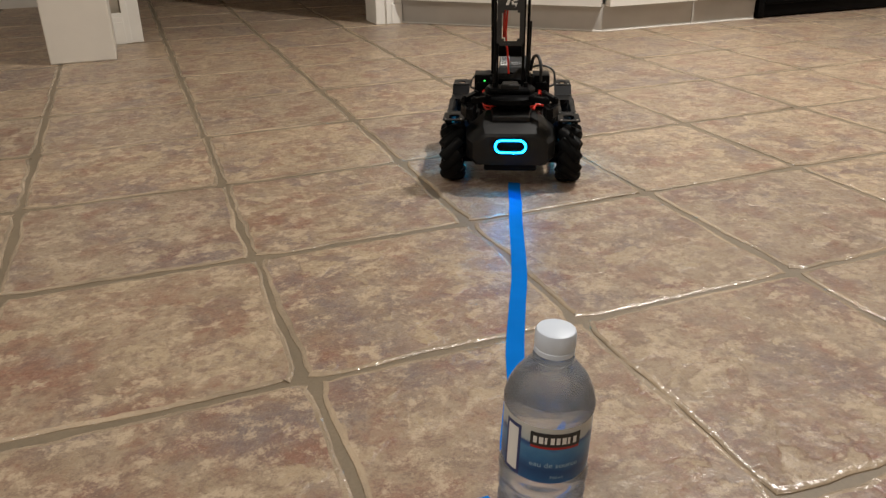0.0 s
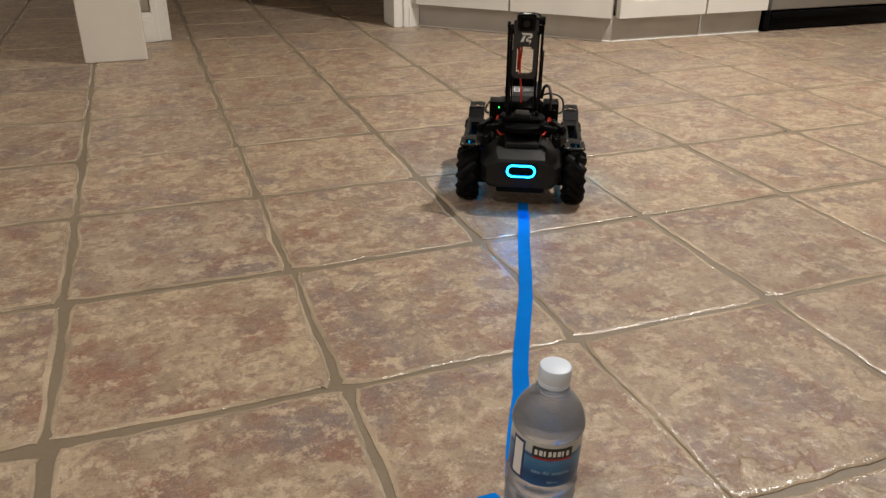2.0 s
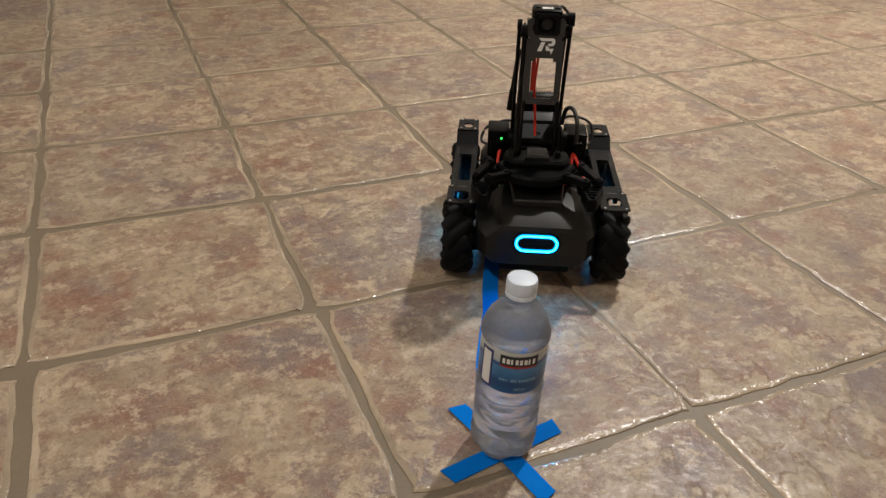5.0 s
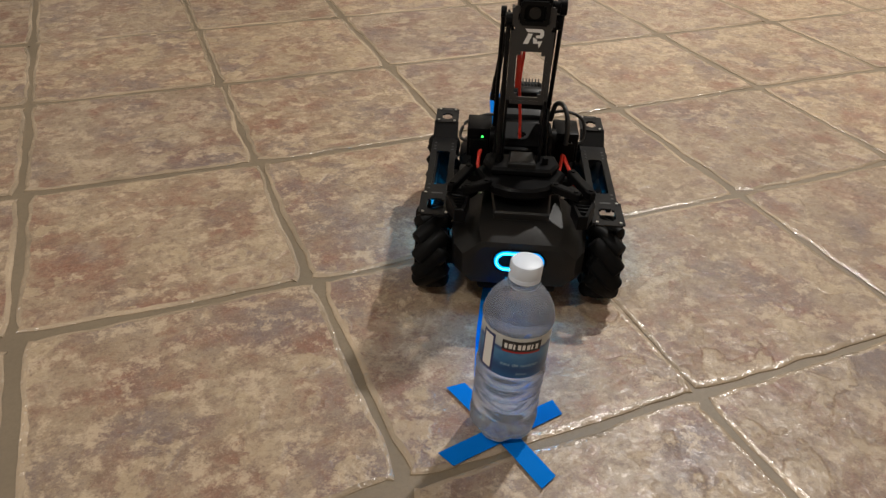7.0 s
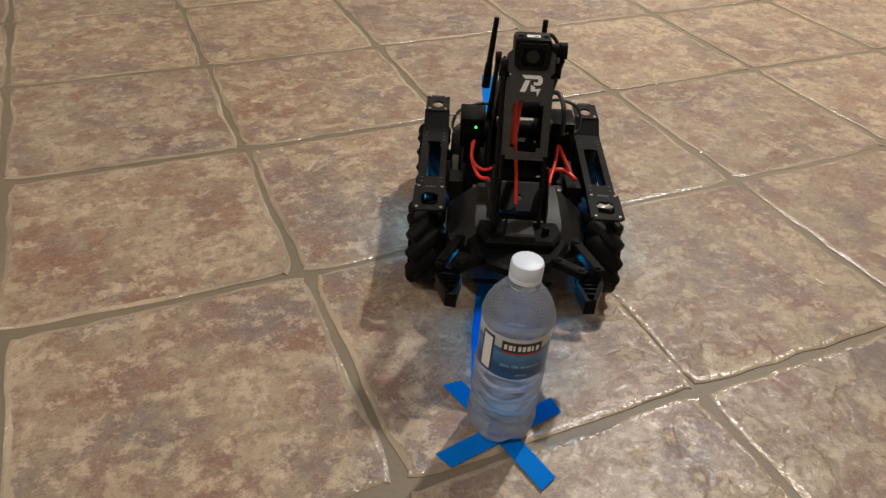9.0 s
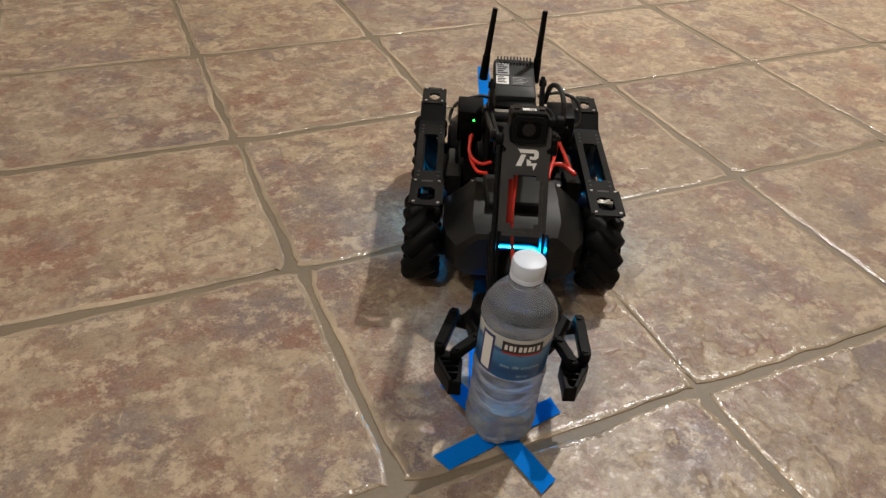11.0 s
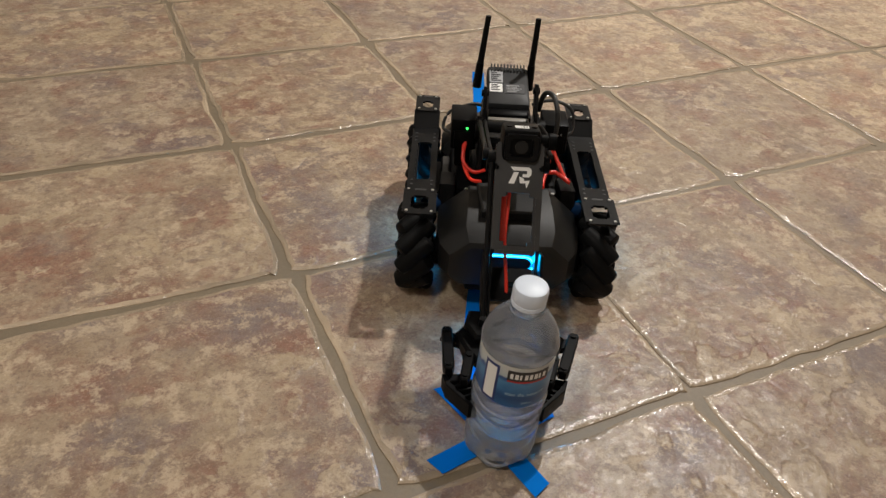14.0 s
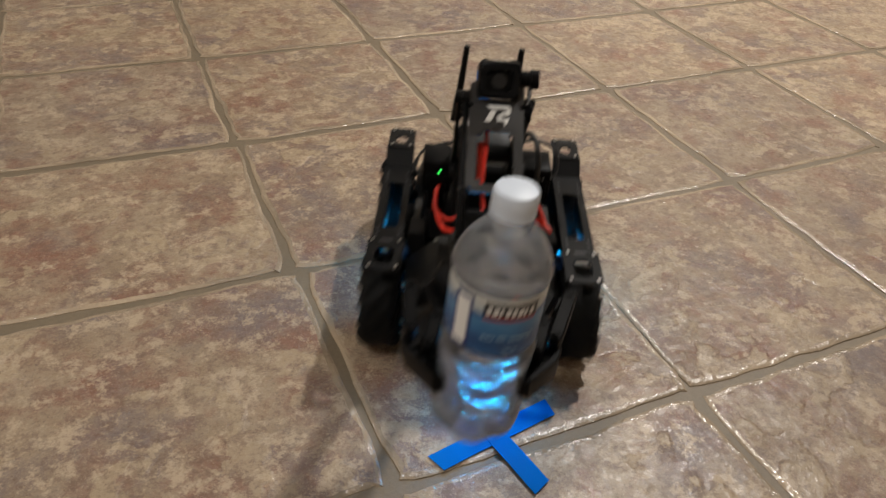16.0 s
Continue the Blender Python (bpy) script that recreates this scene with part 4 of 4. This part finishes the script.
def gripper(r):
    """Gripper, its origin at the wrist; fingers reach along -y."""
    g = new("gripper")
    g.parent = r
    tagged(g, "black plastic gripper with two linked claws")
    bm = bmesh.new()
    tilt = pose(0, 0.018, 0.012, 24, 0, 0)
    holed(bm, (-0.0265, 0.0), (0.0265, 0.036), (-0.005, 0.014), (0.005, 0.021), -0.003, 0.0, m=tilt, corner=0.002)
    for s in (-1, 1):
        x0, x1 = sorted((s * 0.0265, s * 0.0295))
        prism(bm, [(0.006, 0.000), (0.050, 0.014), (0.054, 0.046), (0.042, 0.050), (0.014, 0.024)], x0, x1, "x", bevel=0.0008)
    part("wrist_plate", bm, METAL, g, "black bent plate with an oval hole")
    bm = bmesh.new()
    prism(bm, [(-0.034, 0.014), (0.034, 0.014), (0.052, -0.012), (0.042, -0.036), (0.030, -0.052), (0.012, -0.060), (-0.012, -0.060), (-0.030, -0.052), (-0.042, -0.036), (-0.052, -0.012)], -0.018, -0.004, "z", bevel=0.003)
    prism(bm, [(-0.040, 0.010), (0.040, 0.010), (0.044, -0.010), (0.034, -0.030), (-0.034, -0.030), (-0.044, -0.010)], -0.004, 0.006, "z", bevel=0.003)
    part("gripper_body", bm, PLASTIC, g)
    bm = bmesh.new()
    prism(bm, [(-0.0140, 0.002), (0.0140, 0.002), (0.0155, -0.028), (-0.0155, -0.028)], 0.004, 0.0130, "z", bevel=0.002)
    part("gripper_cap", bm, SHELL, g, "raised smooth square cap")
    for s in (-1, 1):
        bm = bmesh.new()
        rod(bm, (s * 0.027, -0.012, 0.004), (s * 0.027, -0.012, 0.0135), 0.0042, 14, 0.0034)
        part("knob", bm, PLASTIC, g)
    moving = {}
    for s in (-1, 1):
        for name, (ox, oy), length, wide in (("outer_link", OUTER_AT, 0.045, 0.0052), ("inner_link", INNER_AT, 0.026, 0.0048)):
            bm = bmesh.new()
            prism(bm, [(-wide, 0.002), (-wide * 0.6, 0.006), (wide * 0.6, 0.006), (wide, 0.002), (wide, -length - 0.002), (wide * 0.6, -length - 0.006), (-wide * 0.6, -length - 0.006), (-wide, -length - 0.002)], -0.012, -0.002, "z", bevel=0.0012)
            for yy in (0.0, -length):
                rod(bm, (0, yy, -0.013), (0, yy, -0.0005), 0.0030, 12)
            moving[(name, s)] = part(name, bm, PLASTIC, g)
        bm = bmesh.new()
        def out(pts):
            return [(s * x, y * 0.8) for x, y in pts]
        # floor web, outer spine, inner jaw and ribs of the claw
        prism(bm, out([(0.004, 0.005), (0.0045, -0.012), (-0.006, -0.047), (-0.016, -0.049), (-0.017, -0.032), (-0.020, -0.012), (-0.019, -0.003), (-0.006, 0.003)]), -0.030, -0.026, "z", bevel=0.0008)
        prism(bm, out([(0.004, 0.005), (0.0055, -0.012), (-0.005, -0.048), (-0.0085, -0.0465), (0.0015, -0.012), (0.0005, 0.004)]), -0.030, -0.012, "z", bevel=0.0008)
        prism(bm, out([(-0.005, -0.048), (-0.016, -0.050), (-0.0175, -0.032), (-0.0205, -0.012), (-0.0175, -0.012), (-0.0145, -0.032), (-0.013, -0.045), (-0.0085, -0.0465)]), -0.030, -0.013, "z", bevel=0.0008)
        for y0, xa, xb in ((-0.012, -0.018, 0.002), (-0.0185, -0.0165, -0.001), (-0.026, -0.0145, -0.004)):
            p, q = sorted((s * xa, s * xb))
            box(bm, (p, y0 - 0.0011, -0.028), (q, y0 + 0.0011, -0.014), 0.0004)
        prism(bm, out([(0.004, 0.005), (0.0045, -0.007), (-0.019, -0.012), (-0.0195, -0.003), (-0.006, 0.003)]), -0.030, -0.0135, "z", bevel=0.001)
        moving[("claw", s)] = part("claw", bm, PLASTIC, g, "ribbed black claw")
        bm = bmesh.new()
        prism(bm, out([(0.020, -0.006), (0.062, -0.004), (0.066, -0.014), (0.060, -0.021), (0.046, -0.022), (0.044, -0.047), (0.034, -0.050), (0.022, -0.040)]), -0.020, -0.013, "z", bevel=0.0015)
        part("shoulder", bm, PLASTIC, g)
    return g, moving


def robot():
    r = thing("robot", "black wheeled robot with gripper arm and glowing cyan light ring", "robot")
    chassis(r)
    wheels = []
    for y in (0.0, BASE):
        for s in (-1, 1):
            wheels.append(mecanum(r, s * TRACK, y if y else 0.007, (-45 if s < 0 else 45) * (1 if y == 0 else -1)))
    arm_base(r)
    controller(r)
    cables(r)
    return r, wheels, lower_arm(r), fore_arm(r), elbow_camera(r), *gripper(r)


# ---------------------------------------------------------------- build and motion
room()
cabinet_run()
added_fixtures()
tapes()
BOTTLE = bottle()
ROBOT, WHEELS, LOWER, FORE, EYE_BLOCK, GRIP, FINGERS = robot()
floor()

# seconds, x, y and heading of the robot
DRIVE = [(0.0, 0.4758, 0.4815, -26.5), (2.3, 0.4758, 0.4815, -26.5), (2.5, 0.4727, 0.4769, -26.4), (2.7, 0.4530, 0.4420, -26.5), (3.0, 0.4162, 0.3769, -26.6),
         (3.5, 0.3629, 0.2801, -26.7), (4.0, 0.3221, 0.1739, -26.6), (4.5, 0.3182, 0.0524, -26.8), (5.0, 0.2980, -0.020, -26.7), (5.6, 0.2600, -0.071, -26.5), (6.3, 0.2345, -0.094, -26.3),
         (7.0, 0.2300, -0.0970, -26.2), (8.5, 0.2300, -0.0960, -25.8), (9.0, 0.2275, -0.1010, -25.5), (11.5, 0.2275, -0.1005, -25.5), (11.9, 0.2242, -0.1080, -25.4), (15.7, 0.2230, -0.1085, -25.4),
         (15.8, 0.2170, -0.1150, -25.5), (15.9, 0.1910, -0.1430, -25.6), (16.0, 0.1492, -0.1878, -25.8)]
# seconds, lean of the lower arm, forward swing of the forearm (degrees)
ARM = [(0.0, 15.8, 3), (7.0, 16.5, 4), (7.3, 18, 5), (7.6, 21.5, 7), (8.0, 29, 13), (8.5, 38, 18), (8.8, 41.5, 19.5), (9.0, 43, 20), (9.5, 47, 22.5), (10.3, 60, 30), (11.0, 71, 35), (11.4, 73.5, 36),
       (12.0, 74, 36), (14.5, 74, 36), (14.8, 73, 36.5), (15.0, 69.5, 38), (15.2, 64, 41), (15.5, 53.5, 48), (15.6, 51, 51), (15.8, 46, 57), (15.9, 43.5, 59), (16.0, 41, 60)]
# seconds, how far the claws are closed
CLAW = [(0.0, 0.0), (9.2, 0.0), (10.6, 0.28), (13.1, 0.28), (13.3, 0.5), (13.5, 0.85), (13.8, 1.0), (16.0, 1.0)]


def between(rows, t):
    for a, b in zip(rows, rows[1:]):
        if t <= b[0]:
            u = (t - a[0]) / (b[0] - a[0])
            return [p + (q - p) * u for p, q in zip(a[1:], b[1:])]
    return list(rows[-1][1:])


def elbow_wrist(t):
    th, ph = between(ARM, t)
    ey, ez = ARM_B[0] - ARM_L * math.sin(radians(th)), ARM_B[1] + ARM_L * math.cos(radians(th))
    return th, ph, ey, ez, ey - ARM_L * math.sin(radians(ph)), ez - ARM_L * math.cos(radians(ph))


def bottle_rows():
    rows = [(0.0, pose(0.1175, -0.295, 0.004, 0, 2.2, -26)), (11.3, pose(0.1175, -0.295, 0.004, 0, 2.2, -26)), (11.5, pose(0.117, -0.298, 0.004, 0.4, 2.2, -26)), (12.0, pose(0.1115, -0.3115, 0.004, 2.4, 2.2, -26)), (13.1, pose(0.1115, -0.3115, 0.004, 2.4, 2.2, -26))]
    w0 = elbow_wrist(14.4)[4:]
    for t in [13.6 + 0.1 * k for k in range(25)]:
        x, y, yaw = between(DRIVE, t)
        wy, wz = elbow_wrist(t)[4:]
        tip = min(1, max(0, (t - 14.6) / 0.8))
        rows.append((t, pose(x, y, 0, 0, 0, yaw) @ pose(-0.011, -0.2345 + 0.006 * tip + wy - w0[0], 0.003 - 0.006 * tip + 0.014 * max(0, (t - 15.7) / 0.3) + wz - w0[1], 2.4 - 2.4 * tip, 2.2 + 1.2 * tip, 7)))
    return rows


def motions():
    walk(ROBOT, [(t, pose(x, y, 0, 0, 0, yaw)) for t, x, y, yaw in DRIVE])
    times = [round(0.1 * k, 1) for k in range(161)]
    roll, last, turns = 0.0, None, []
    for t in times:
        x, y, yaw = between(DRIVE, t)
        if last:
            roll += math.degrees(math.hypot(x - last[0], y - last[1]) * (1 if y <= last[1] else -1) / R_WHEEL)
        last = (x, y)
        turns.append((t, roll))
    for w in WHEELS:
        loc = w.location.copy()
        walk(w, [(t, pose(loc.x, loc.y, loc.z, a)) for t, a in turns])
    steps = sorted({t for t, *_ in ARM} | {9.2, 9.7, 10.7} | {round(7 + 0.25 * k, 2) for k in range(9)} | {round(14.5 + 0.1 * k, 1) for k in range(16)})
    pr = [(t, *elbow_wrist(t)) for t in steps]
    walk(LOWER, [(t, pose(0, ARM_B[0], ARM_B[1], th)) for t, th, ph, ey, ez, wy, wz in pr])
    walk(FORE, [(t, pose(0, ey, ez, -ph)) for t, th, ph, ey, ez, wy, wz in pr])
    walk(EYE_BLOCK, [(t, pose(0, ey + 0.004, ez - 0.007 + 0.0002 * ph, -0.42 * ph)) for t, th, ph, ey, ez, wy, wz in pr])
    walk(GRIP, [(t, pose(-0.003, wy + 0.008 * min(1, max(0, (t - 9.2) / 1.5)), wz + 0.004 + 0.007 * min(1, max(0, (t - 9.2) / 1.5)))) for t, th, ph, ey, ez, wy, wz in pr])
    for (name, s), ob in FINGERS.items():
        rows = []
        for t, u in CLAW:
            e = min(1, u / 0.28) if s > 0 else 0  # the one claw swings in further than the other
            if name == "outer_link":
                m = pose(s * OUTER_AT[0], OUTER_AT[1], 0, 0, 0, s * (22 - 25 * u - 14 * e))
            elif name == "inner_link":
                m = pose(s * INNER_AT[0], INNER_AT[1], 0, 0, 0, s * (55 - 47 * u - 22 * e))
            else:
                m = pose(s * (0.077 - 0.019 * u - 0.012 * e), -0.055 - 0.008 * u, 0, 0, 0, -s * 22 * u)
            rows.append((t, m))
        walk(ob, rows)
    walk(BOTTLE, bottle_rows())


motions()
